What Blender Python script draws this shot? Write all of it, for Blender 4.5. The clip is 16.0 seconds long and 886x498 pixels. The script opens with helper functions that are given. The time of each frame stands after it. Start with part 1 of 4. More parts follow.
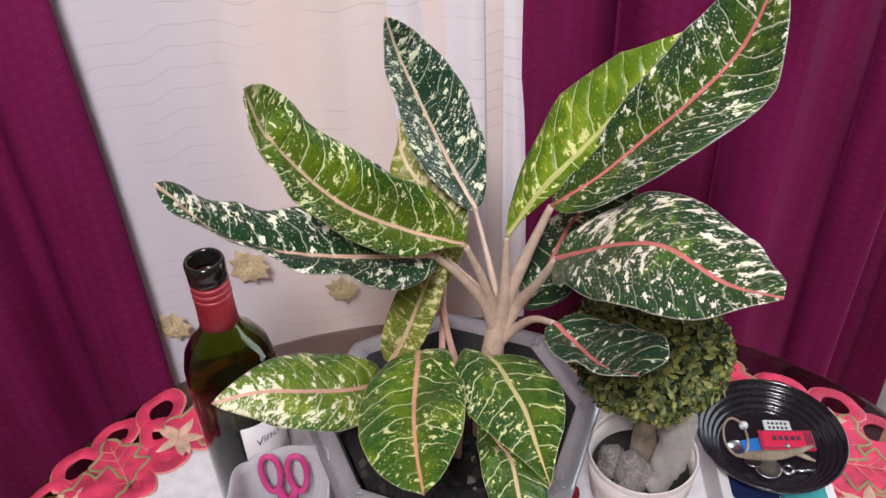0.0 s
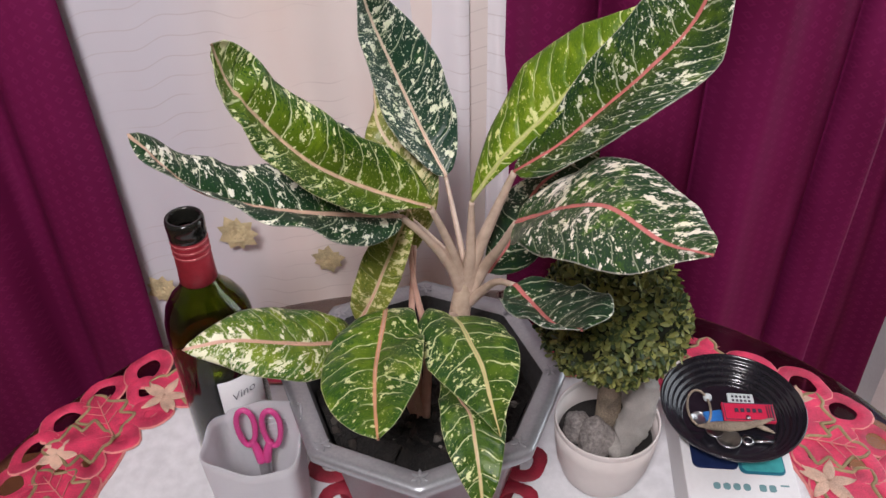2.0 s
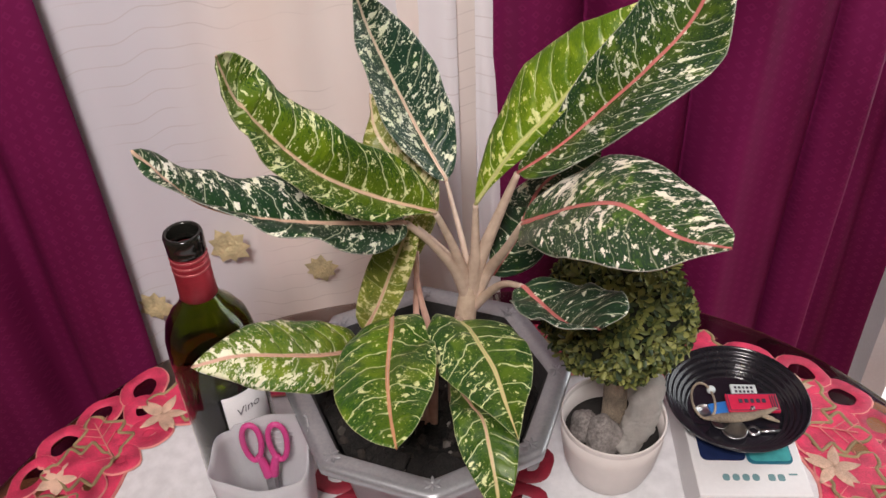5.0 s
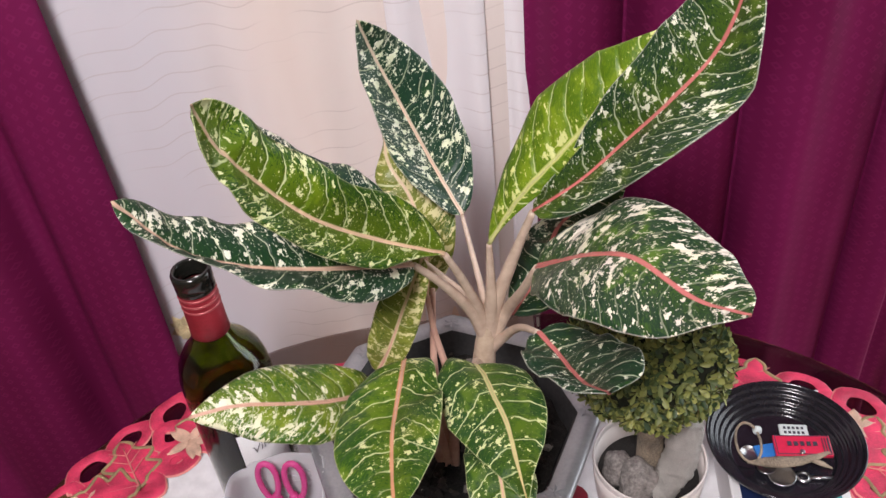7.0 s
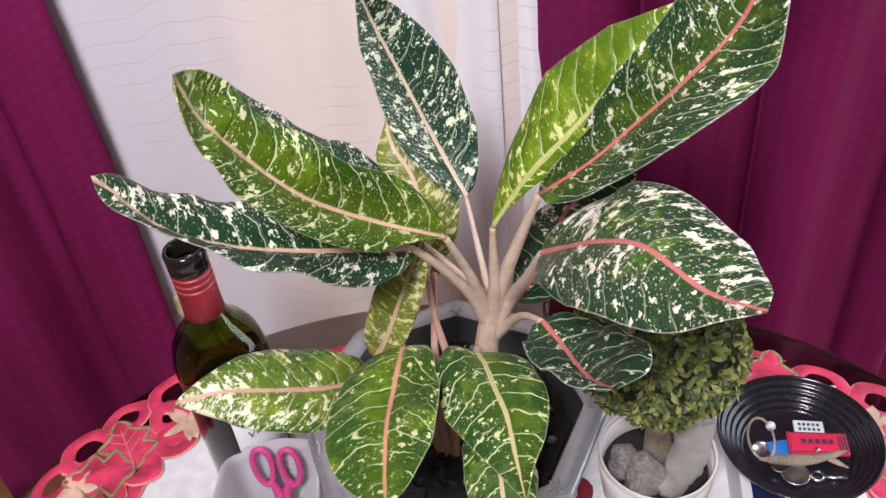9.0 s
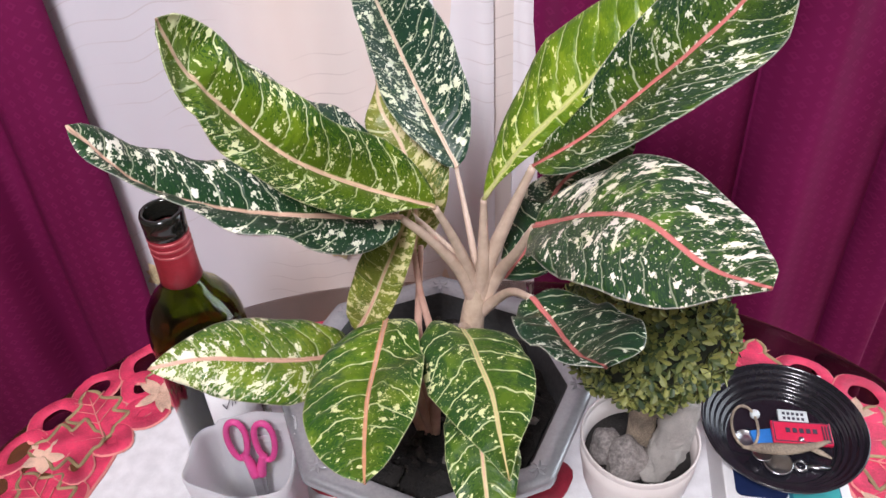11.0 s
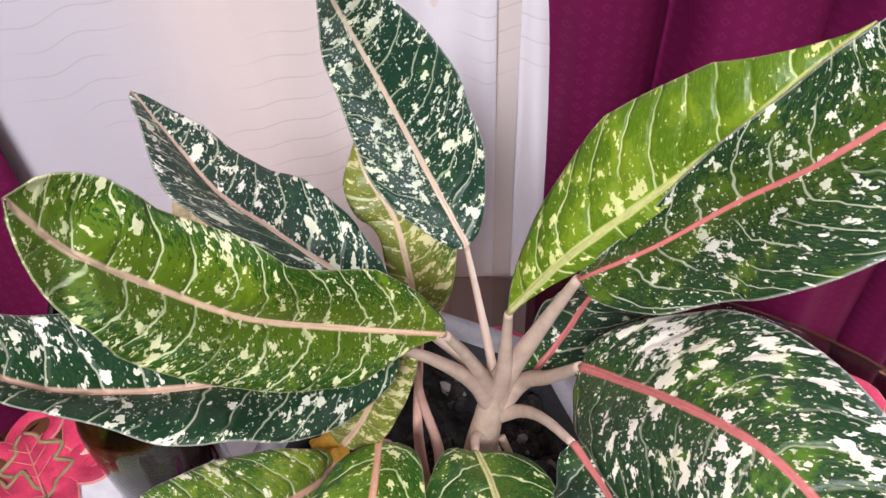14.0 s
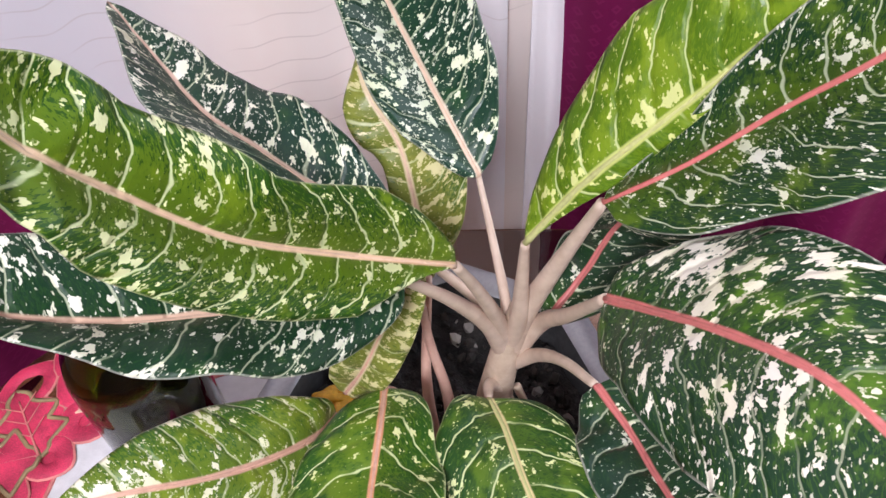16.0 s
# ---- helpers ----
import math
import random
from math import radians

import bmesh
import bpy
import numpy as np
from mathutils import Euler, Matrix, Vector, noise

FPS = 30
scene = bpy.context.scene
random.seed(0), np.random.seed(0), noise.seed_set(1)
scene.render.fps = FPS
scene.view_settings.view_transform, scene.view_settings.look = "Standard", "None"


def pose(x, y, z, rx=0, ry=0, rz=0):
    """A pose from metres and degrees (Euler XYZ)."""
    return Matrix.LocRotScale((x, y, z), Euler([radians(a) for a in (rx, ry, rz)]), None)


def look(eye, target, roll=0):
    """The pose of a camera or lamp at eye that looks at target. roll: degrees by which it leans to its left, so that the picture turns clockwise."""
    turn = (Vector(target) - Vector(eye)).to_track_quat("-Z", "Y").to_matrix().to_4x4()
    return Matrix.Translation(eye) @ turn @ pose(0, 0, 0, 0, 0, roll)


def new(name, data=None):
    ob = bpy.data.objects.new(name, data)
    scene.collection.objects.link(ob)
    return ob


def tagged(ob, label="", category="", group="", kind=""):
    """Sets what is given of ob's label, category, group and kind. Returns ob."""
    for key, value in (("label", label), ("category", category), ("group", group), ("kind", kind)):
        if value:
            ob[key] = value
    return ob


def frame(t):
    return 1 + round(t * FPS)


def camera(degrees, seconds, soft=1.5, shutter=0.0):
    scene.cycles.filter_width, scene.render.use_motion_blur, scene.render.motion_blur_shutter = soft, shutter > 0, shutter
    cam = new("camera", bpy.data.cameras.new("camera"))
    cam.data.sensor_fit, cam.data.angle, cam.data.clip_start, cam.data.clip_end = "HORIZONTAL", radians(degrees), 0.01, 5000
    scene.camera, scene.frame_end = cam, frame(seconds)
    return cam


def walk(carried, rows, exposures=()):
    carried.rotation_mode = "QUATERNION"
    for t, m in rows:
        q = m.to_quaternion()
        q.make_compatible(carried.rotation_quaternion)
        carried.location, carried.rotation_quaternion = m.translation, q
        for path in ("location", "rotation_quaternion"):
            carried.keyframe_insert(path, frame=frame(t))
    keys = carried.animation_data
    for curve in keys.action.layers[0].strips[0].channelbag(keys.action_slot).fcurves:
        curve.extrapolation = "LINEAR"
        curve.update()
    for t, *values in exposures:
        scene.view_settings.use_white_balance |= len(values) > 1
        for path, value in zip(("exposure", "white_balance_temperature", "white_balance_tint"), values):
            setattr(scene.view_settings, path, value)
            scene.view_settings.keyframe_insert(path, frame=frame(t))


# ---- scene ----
cam = camera(54.7, 16.0)
PATH = [
    (0, (0.008, -0.001, 1.405), (0.003, 1.586, 0.189), -2.6),
    (0.5, (0.009, -0.004, 1.417), (0.002, 1.61, 0.236), -2.9),
    (1, (0.012, -0.008, 1.42), (-0.004, 1.602, 0.233), -3.1),
    (1.5, (0.034, -0.016, 1.42), (-0.021, 1.585, 0.222), -1.1),
    (1.8, (0.052, -0.022, 1.398), (0.01, 1.533, 0.141), -1.2),
    (2, (0.04, -0.033, 1.403), (0.007, 1.541, 0.17), -1.6),
    (2.5, (0.014, -0.06, 1.415), (0.024, 1.526, 0.197), -4.0),
    (3, (0.008, -0.078, 1.419), (0.073, 1.531, 0.232), -3.2),
    (3.2, (0.007, -0.082, 1.423), (0.075, 1.534, 0.246), -3.2),
    (5.3, (0.024, -0.007, 1.401), (0.035, 1.568, 0.169), -2.7),
    (5.5, (0.034, 0.008, 1.403), (0.022, 1.593, 0.183), -3.1),
    (6, (0.052, 0.018, 1.41), (-0.027, 1.607, 0.198), -4.3),
    (6.5, (0.06, 0.02, 1.409), (-0.056, 1.596, 0.183), -5.5),
    (7, (0.06, 0.021, 1.405), (-0.079, 1.586, 0.168), -6.5),
    (7.5, (0.067, 0.026, 1.403), (-0.087, 1.59, 0.166), -6.7),
    (8, (0.07, 0.037, 1.396), (-0.112, 1.587, 0.145), -7.2),
    (8.5, (0.067, 0.047, 1.389), (-0.118, 1.583, 0.121), -7.2),
    (9, (0.068, 0.043, 1.389), (-0.111, 1.579, 0.12), -6.4),
    (9.2, (0.068, 0.039, 1.387), (-0.096, 1.566, 0.105), -5.8),
    (11.3, (0.056, 0.058, 1.362), (-0.05, 1.57, 0.057), -2.3),
    (11.5, (0.04, 0.095, 1.35), (-0.021, 1.561, -0.009), -2.2),
    (12, (0.002, 0.151, 1.334), (-0.059, 1.545, -0.099), -5.6),
    (12.5, (0.001, 0.181, 1.338), (-0.028, 1.521, -0.147), -1.9),
    (13, (0.021, 0.226, 1.352), (0.051, 1.408, -0.261), 1.4),
    (13.5, (0.029, 0.239, 1.369), (0.021, 1.513, -0.172), -0.2),
    (14, (0.034, 0.241, 1.37), (-0.031, 1.534, -0.154), -2.9),
    (14.5, (0.033, 0.244, 1.364), (-0.055, 1.52, -0.173), -4.3),
    (14.6, (0.032, 0.241, 1.359), (-0.06, 1.499, -0.193), -4.1),
    (15, (0.03, 0.231, 1.355), (-0.042, 1.457, -0.224), -3.1),
    (15.5, (0.028, 0.221, 1.353), (-0.039, 1.434, -0.236), -2.9),
    (16, (0.032, 0.248, 1.329), (-0.054, 1.495, -0.232), -4.0),
]
walk(cam, [(t, look(eye, target, roll)) for t, eye, target, roll in PATH],
     exposures=[(0, -0.06, 6650, 10), (1.2, -0.07, 6650, 10), (2.2, -0.32, 6700, 10), (3.2, -0.41, 6700, 10), (5.3, -0.19, 7250, 10), (6.2, -0.10, 7050, 10),
                (9.0, 0.10, 6500, 10), (12.0, 0.20, 6450, 10), (16, 0.19, 6250, 10)])

# ---- light ----
T = 0.72                      # height of the table top
world = bpy.data.worlds.new("world")
scene.world = world
world.use_nodes = True
wn = world.node_tree
sky = wn.nodes.new("ShaderNodeTexSky")
sky.sky_type = 'NISHITA'
sky.sun_disc = False
sky.sun_elevation, sky.sun_rotation = radians(70), radians(0)
wn.links.new(sky.outputs[0], wn.nodes["Background"].inputs[0])
wn.nodes["Background"].inputs[1].default_value = 0.15


def area(name, eye, target, size, power, color):
    d = bpy.data.lights.new(name, 'AREA')
    d.shape, d.size, d.size_y, d.energy, d.color = 'RECTANGLE', size[0], size[1], power, color
    ob = new(name, d)
    ob.matrix_world = look(eye, target)
    return ob


area("ceiling_lamp_light", (-0.14, -0.66, 2.40), (0.05, 0.50, 0.9), (0.38, 0.38), 42, (0.97, 0.94, 1.0))
area("door_daylight", (1.55, 1.0, 1.25), (0.2, 0.7, 0.9), (0.9, 1.9), 21, (0.88, 0.94, 1.0))
sun = bpy.data.lights.new("sun", 'SUN')
sun.energy, sun.angle, sun.color = 2.6, radians(0.5), (1.0, 0.96, 0.90)
new("sun", sun).matrix_world = look((0.0, 3.4, 9.4), (0.0, 0.0, 0.0))


# ---- materials ----
class Mat:
    """A small node-graph helper for procedural materials."""

    def __init__(self, name, rough=0.6, metal=0.0, spec=0.5):
        self.m = bpy.data.materials.new(name)
        self.m.use_nodes = True
        self.t = self.m.node_tree
        self.b = self.t.nodes["Principled BSDF"]
        self.b.inputs["Roughness"].default_value = rough
        self.b.inputs["Metallic"].default_value = metal
        self.b.inputs["Specular IOR Level"].default_value = spec

    def n(self, kind, **vals):
        nd = self.t.nodes.new("ShaderNode" + kind)
        for k, v in vals.items():
            key = int(k[1:]) if k[0] == "i" and k[1:].isdigit() else k
            self.put(nd.inputs[key], v)
        return nd

    def put(self, sock, v):
        if isinstance(v, bpy.types.NodeSocket):
            self.t.links.new(v, sock)
        elif isinstance(v, tuple) and len(v) == 3 and sock.type == 'RGBA':
            sock.default_value = (*v, 1)
        else:
            sock.default_value = v

    def math(self, op, a, b=0.0, c=0.0):
        nd = self.t.nodes.new("ShaderNodeMath")
        nd.operation = op
        for i, v in enumerate((a, b, c)):
            self.put(nd.inputs[i], v)
        return nd.outputs[0]

    def mix(self, f, a, b):
        nd = self.t.nodes.new("ShaderNodeMix")
        nd.data_type = 'RGBA'
        self.put(nd.inputs[0], f)
        self.put(nd.inputs[6], a)
        self.put(nd.inputs[7], b)
        return nd.outputs[2]

    def noise(self, vec, scale, detail=3.0, rough=0.55):
        nd = self.n("TexNoise", Scale=scale, Detail=detail, Roughness=rough)
        self.put(nd.inputs["Vector"], vec)
        return nd.outputs[0]

    def ramp(self, f, lo, hi):
        nd = self.t.nodes.new("ShaderNodeMapRange")
        nd.interpolation_type = 'SMOOTHSTEP'
        self.put(nd.inputs[0], f)
        nd.inputs[1].default_value, nd.inputs[2].default_value = lo, hi
        return nd.outputs[0]

    def coord(self, which="Object"):
        return self.t.nodes.new("ShaderNodeTexCoord").outputs[which]

    def uv(self, name):
        nd = self.t.nodes.new("ShaderNodeUVMap")
        nd.uv_map = name
        return nd.outputs[0]

    def sep(self, v):
        nd = self.t.nodes.new("ShaderNodeSeparateXYZ")
        self.put(nd.inputs[0], v)
        return nd.outputs

    def comb(self, x, y, z=0.0):
        nd = self.t.nodes.new("ShaderNodeCombineXYZ")
        for i, v in enumerate((x, y, z)):
            self.put(nd.inputs[i], v)
        return nd.outputs[0]

    def bump(self, h, strength, dist):
        nd = self.n("Bump", Strength=strength, Distance=dist)
        self.put(nd.inputs["Height"], h)
        self.t.links.new(nd.outputs[0], self.b.inputs["Normal"])

    def base(self, v):
        self.put(self.b.inputs["Base Color"], v)
        return self


def plain(name, color, rough=0.5, metal=0.0, var=0.12, scale=60.0, bump=0.15, dist=0.001, second=None):
    """A surface of one colour with two scales of variation and fine relief."""
    m = Mat(name, rough, metal)
    c = m.coord()
    big = m.noise(c, scale * 0.15, 3)
    fine = m.noise(c, scale * 4, 4)
    dark = tuple(v * (1 - var * 1.6) for v in color)
    lite = second or tuple(min(1, v * (1 + var)) for v in color)
    m.base(m.mix(m.ramp(m.math('MULTIPLY_ADD', fine, 0.4, m.math('MULTIPLY', big, 0.6)), 0.3, 0.7), dark, lite))
    m.bump(fine, bump, dist)
    m.put(m.b.inputs["Roughness"], m.math('MULTIPLY_ADD', big, 0.2, rough - 0.1))
    return m.m


def leaf_material(name, dark, mid, pale, rib, spots=0.5, flood=0.0, seed=0.0, vein=0.6, gloss=0.42, tip=0.0, halo=0.4, lean=0.0, size=1.0):
    """A variegated leaf: dark blade, yellow-green zones, cream flecks that run along the side veins, pale veins."""
    m = Mat(name, gloss, 0, 0.32)
    across, along = m.sep(m.uv("metric"))[0:2]
    s = m.math('ABSOLUTE', across)
    side = m.math('SIGN', across)
    wob = m.noise(m.comb(across, along, seed), 45, 2)
    # a curve that leaves the rib and bends to the tip: constant along one side vein
    q = m.math('SUBTRACT', along, m.math('MULTIPLY', s, m.math('MULTIPLY_ADD', s, 18.0, 0.35)))
    q = m.math('ADD', q, m.math('MULTIPLY', m.math('SUBTRACT', wob, 0.5), 0.014))
    q = m.math('ADD', q, m.math('MULTIPLY', side, 0.0034))
    flow = m.math('SUBTRACT', along, m.math('MULTIPLY', s, m.math('MULTIPLY_ADD', s, 5.0, 0.35)))
    cell = m.math('DIVIDE', q, 0.0165)
    fr = m.math('ABSOLUTE', m.math('SUBTRACT', m.math('FRACT', cell), 0.5))
    line = m.ramp(fr, 0.046, 0.012)
    gate = m.ramp(m.noise(m.comb(m.math('MULTIPLY', m.math('FLOOR', cell), 0.37), m.math('MULTIPLY', s, 16), m.math('ADD', side, seed + 4)), 3.0, 2), 0.36, 0.50)
    line = m.math('MULTIPLY', m.math('MULTIPLY', line, gate), vein)
    # flecks stretched along the veins
    fv = m.comb(m.math('MULTIPLY', flow, 185 / size), m.math('MULTIPLY', across, 150 / size), seed + 1.3)
    f1 = m.noise(fv, 1.0, 3.2, 0.62)
    fv2 = m.comb(m.math('MULTIPLY', flow, 560), m.math('MULTIPLY', across, 430), seed + 7.1)
    f2 = m.noise(fv2, 1.0, 2.5, 0.6)
    zone = m.noise(m.comb(across, along, seed + 11), 26, 2)
    zz = m.math('MULTIPLY', m.math('SUBTRACT', zone, 0.5), 0.24)
    if lean:
        zz = m.math('ADD', zz, m.math('MULTIPLY', m.ramp(across, 0.006, -0.02), lean))
    if tip:
        zz = m.math('ADD', zz, m.math('MULTIPLY', m.math('MAXIMUM', m.math('SUBTRACT', m.sep(m.uv("leaf"))[1], 0.5), 0.0), tip))
    th = 0.655 - 0.13 * spots
    fleck = m.ramp(m.math('ADD', f1, zz), th, th + 0.022)
    small = m.ramp(m.math('ADD', f2, zz), th + 0.015, th + 0.06)
    fleck = m.math('MAXIMUM', fleck, m.math('MULTIPLY', small, 0.65))
    zone2 = m.noise(m.comb(across, along, seed + 21), 38, 3)
    green = m.mix(m.ramp(m.math('ADD', zone2, m.math('MULTIPLY', m.math('SUBTRACT', f1, 0.5), 0.5)), 0.56 - flood * 0.25, 0.72 - flood * 0.2), dark, mid)
    f3 = m.noise(m.comb(m.math('MULTIPLY', q, 900), m.math('MULTIPLY', across, 420), seed + 31), 1.0, 3, 0.65)
    near = m.ramp(s, 0.014 + 0.014 * halo, 0.0)
    green = m.mix(m.math('MULTIPLY', m.ramp(m.math('ADD', f3, m.math('MULTIPLY', near, 0.22 * halo)), 0.53, 0.60), 0.15 + 0.3 * flood + 0.4 * halo), green, mid)
    col = m.mix(fleck, green, m.mix(m.ramp(zone2, 0.35, 0.62), pale, tuple(0.7 * a + 0.3 * b for a, b in zip(pale, (0.58, 0.62, 0.25)))))
    col = m.mix(line, col, tuple(0.45 * a + 0.55 * b for a, b in zip(pale, (0.52, 0.62, 0.32))))
    # rib colour bleeding into the blade, and a thin pale margin
    half, vv = m.sep(m.uv("leaf"))[0:2]
    ah = m.math('ABSOLUTE', m.math('MULTIPLY_ADD', half, 2.0, -1.0))
    col = m.mix(m.math('MULTIPLY', m.ramp(ah, 0.975, 0.995), 0.4), col, tuple(0.8 * v for v in pale))
    width = m.math('MULTIPLY_ADD', vv, -0.0010, 0.0016)
    col = m.mix(m.ramp(m.math('SUBTRACT', s, m.math('MULTIPLY_ADD', wob, 0.0012, width)), 0.0004, -0.0006), col, rib)
    m.base(col)
    h = m.math('ADD', m.math('MULTIPLY', m.ramp(fr, 0.2, 0.0), -0.6), m.math('MULTIPLY', f2, 0.25))
    m.bump(h, 0.55, 0.0016)
    m.put(m.b.inputs["Roughness"], m.math('MULTIPLY_ADD', zone, 0.2, gloss - 0.1))
    return m.m


PINK, CREAM, TAN = (0.54, 0.16, 0.15), (0.70, 0.56, 0.44), (0.62, 0.36, 0.27)
PALE = (0.80, 0.79, 0.69)
DARKG, MIDG = (0.012, 0.045, 0.020), (0.075, 0.16, 0.012)


def fabric(name, dark, lite, rough=0.85, sheen=0.3, motif=0.0, stripes=0.0, fade=None):
    """Woven cloth with vertical shade drift, thread relief and a small woven motif."""
    m = Mat(name, rough, 0, 0.25)
    c = m.coord()
    x, y, z = m.sep(c)
    drift = m.noise(m.comb(m.math('MULTIPLY', x, 1.0), 0.0, m.math('MULTIPLY', z, 0.22)), 9, 3)
    col = m.mix(m.ramp(drift, 0.32, 0.68), dark, lite)
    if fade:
        # two tones that run into each other across the width
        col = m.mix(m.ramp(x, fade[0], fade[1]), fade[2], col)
    h = m.noise(c, 900, 2)
    if motif:
        # small lozenges in staggered rows
        u = m.math('DIVIDE', x, 0.0125)
        v = m.math('DIVIDE', z, 0.0125)
        v2 = m.math('ADD', v, m.math('MULTIPLY', m.math('MODULO', m.math('FLOOR', u), 2.0), 0.5))
        d = m.math('ADD', m.math('ABSOLUTE', m.math('SUBTRACT', m.math('FRACT', u), 0.5)), m.math('ABSOLUTE', m.math('SUBTRACT', m.math('FRACT', v2), 0.5)))
        loz = m.math('MULTIPLY', m.ramp(d, 0.36, 0.31), m.ramp(d, 0.12, 0.18))
        col = m.mix(m.math('MULTIPLY', loz, motif), col, tuple(min(1, v * 1.9 + 0.02) for v in lite))
        h = m.math('ADD', h, m.math('MULTIPLY', loz, 2.0))
    if stripes:
        sag = m.math('ADD', z, m.math('MULTIPLY', m.noise(m.comb(x, 0.0, 0.0), 7, 2), 0.10))
        f = m.math('ABSOLUTE', m.math('SUBTRACT', m.math('FRACT', m.math('DIVIDE', sag, 0.021)), 0.5))
        gate = m.ramp(m.noise(c, 7, 2), 0.46, 0.58)
        col = m.mix(m.math('MULTIPLY', m.math('MULTIPLY', m.ramp(f, 0.045, 0.015), gate), stripes), col, (0.42, 0.33, 0.31))
        h = m.math('ADD', h, m.math('MULTIPLY', f, 1.5))
    m.base(col)
    m.bump(h, 0.12, 0.0005)
    m.b.inputs["Sheen Weight"].default_value = sheen
    m.b.inputs["Specular IOR Level"].default_value = 0.12
    return m.m


MAROON = fabric("maroon_brocade", (0.115, 0.006, 0.046), (0.185, 0.012, 0.080), 0.6, 0.0, motif=0.11)
# the dimmer left end and the peach showing through are put into the colour
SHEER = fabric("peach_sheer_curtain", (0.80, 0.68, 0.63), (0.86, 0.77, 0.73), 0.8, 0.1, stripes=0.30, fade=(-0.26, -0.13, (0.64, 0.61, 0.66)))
WHITESHEER = fabric("white_sheer_curtain", (0.80, 0.77, 0.81), (0.87, 0.84, 0.87), 0.8, 0.1, stripes=0.30)
WALL = plain("wall_paint", (0.46, 0.42, 0.38), 0.8, var=0.05, scale=8)
FLOOR = plain("floor_tile_clay", (0.36, 0.15, 0.07), 0.35, var=0.2, scale=10)
CEIL = plain("ceiling_paint", (0.8, 0.79, 0.77), 0.9, var=0.03, scale=6)
GOLD = plain("gold_thread", (0.66, 0.55, 0.32), 0.5, 0.0, var=0.3, scale=300, bump=0.7, dist=0.001)
RED = plain("red_embroidery", (0.66, 0.045, 0.115), 0.6, var=0.34, scale=260, bump=0.6, dist=0.0008)
DEEPRED = plain("deep_red_embroidery", (0.30, 0.014, 0.035), 0.6, var=0.25, scale=260, bump=0.6, dist=0.0008)
ROSE = plain("rose_thread", (0.72, 0.24, 0.22), 0.55, var=0.2, scale=400, bump=0.6, dist=0.0006)
OLIVE = plain("olive_thread", (0.34, 0.26, 0.13), 0.55, var=0.25, scale=400, bump=0.6, dist=0.0006)
PEACH = plain("peach_thread", (0.70, 0.46, 0.34), 0.5, var=0.3, scale=250, bump=0.7, dist=0.001)
LINEN = plain("white_linen", (0.74, 0.74, 0.76), 0.85, var=0.08, scale=500, bump=0.5, dist=0.0006)
SILVER = plain("silver_plastic", (0.34, 0.345, 0.365), 0.34, 0.5, var=0.1, scale=90, bump=0.06)
BLACKPL = plain("black_plastic", (0.014, 0.013, 0.018), 0.16, var=0.2, scale=60, bump=0.03)
INNER = plain("dark_pot_lining", (0.05, 0.05, 0.052), 0.5, var=0.3, scale=60)
SOIL = plain("potting_soil", (0.010, 0.009, 0.008), 0.95, var=0.6, scale=160, bump=1.0, dist=0.004, second=(0.034, 0.029, 0.026))
STONE = plain("grey_stone", (0.29, 0.26, 0.245), 0.9, var=0.45, scale=90, bump=0.8, dist=0.002)
CORAL = plain("pale_stone", (0.62, 0.58, 0.54), 0.9, var=0.15, scale=300, bump=1.0, dist=0.004)
CERAMIC = plain("cream_ceramic", (0.66, 0.60, 0.575), 0.42, var=0.03, scale=30, bump=0.03)
PINKPL = plain("pink_plastic", (0.60, 0.06, 0.24), 0.32, var=0.06, scale=60, bump=0.03)
STEEL = plain("steel", (0.55, 0.55, 0.56), 0.3, 1.0, var=0.1, scale=90, bump=0.05)
CARD = plain("white_card", (0.78, 0.77, 0.78), 0.5, var=0.03, scale=60, bump=0.05)
NAVY = plain("navy_print", (0.012, 0.022, 0.075), 0.3, var=0.3, scale=20, bump=0.02)
TEAL = plain("teal_print", (0.05, 0.32, 0.33), 0.3, var=0.25, scale=20, bump=0.02)
DKTEAL = plain("deep_teal_print", (0.02, 0.14, 0.20), 0.3, var=0.3, scale=20, bump=0.02)
INK = plain("grey_ink", (0.16, 0.30, 0.32), 0.5, var=0.1)
DARKINK = plain("dark_ink", (0.03, 0.03, 0.05), 0.6, var=0.1)
TAGRED = plain("red_tag_plastic", (0.62, 0.02, 0.07), 0.3, var=0.08, scale=80, bump=0.04)
TAGBLUE = plain("blue_plastic", (0.03, 0.20, 0.60), 0.3, var=0.08, scale=80, bump=0.04)
TAGWHITE = plain("white_plastic", (0.62, 0.68, 0.68), 0.3, var=0.05)
BARK = plain("weathered_wood", (0.34, 0.27, 0.20), 0.8, var=0.45, scale=200, bump=0.8, dist=0.001)
WAX = plain("yellow_debris", (0.72, 0.40, 0.03), 0.6, var=0.2, scale=100)
FOIL = plain("red_foil_capsule", (0.30, 0.022, 0.035), 0.36, 0.25, var=0.2, scale=220, bump=0.25)
FOIL2 = plain("dark_red_foil_band", (0.46, 0.10, 0.11), 0.3, 0.3, var=0.1, scale=200)
LABEL = plain("paper_label", (0.70, 0.69, 0.70), 0.75, var=0.04, scale=200)
STEMM = plain("pale_stem", (0.50, 0.36, 0.26), 0.5, var=0.16, scale=45, bump=0.3, dist=0.001, second=(0.58, 0.46, 0.35))
PETIOLE = plain("petiole_cream", (0.50, 0.36, 0.28), 0.42, var=0.12, scale=30, bump=0.08, second=(0.64, 0.50, 0.40))
PETPINK = plain("petiole_pink", (0.56, 0.30, 0.23), 0.42, var=0.12, scale=30, bump=0.05, second=(0.64, 0.42, 0.33))
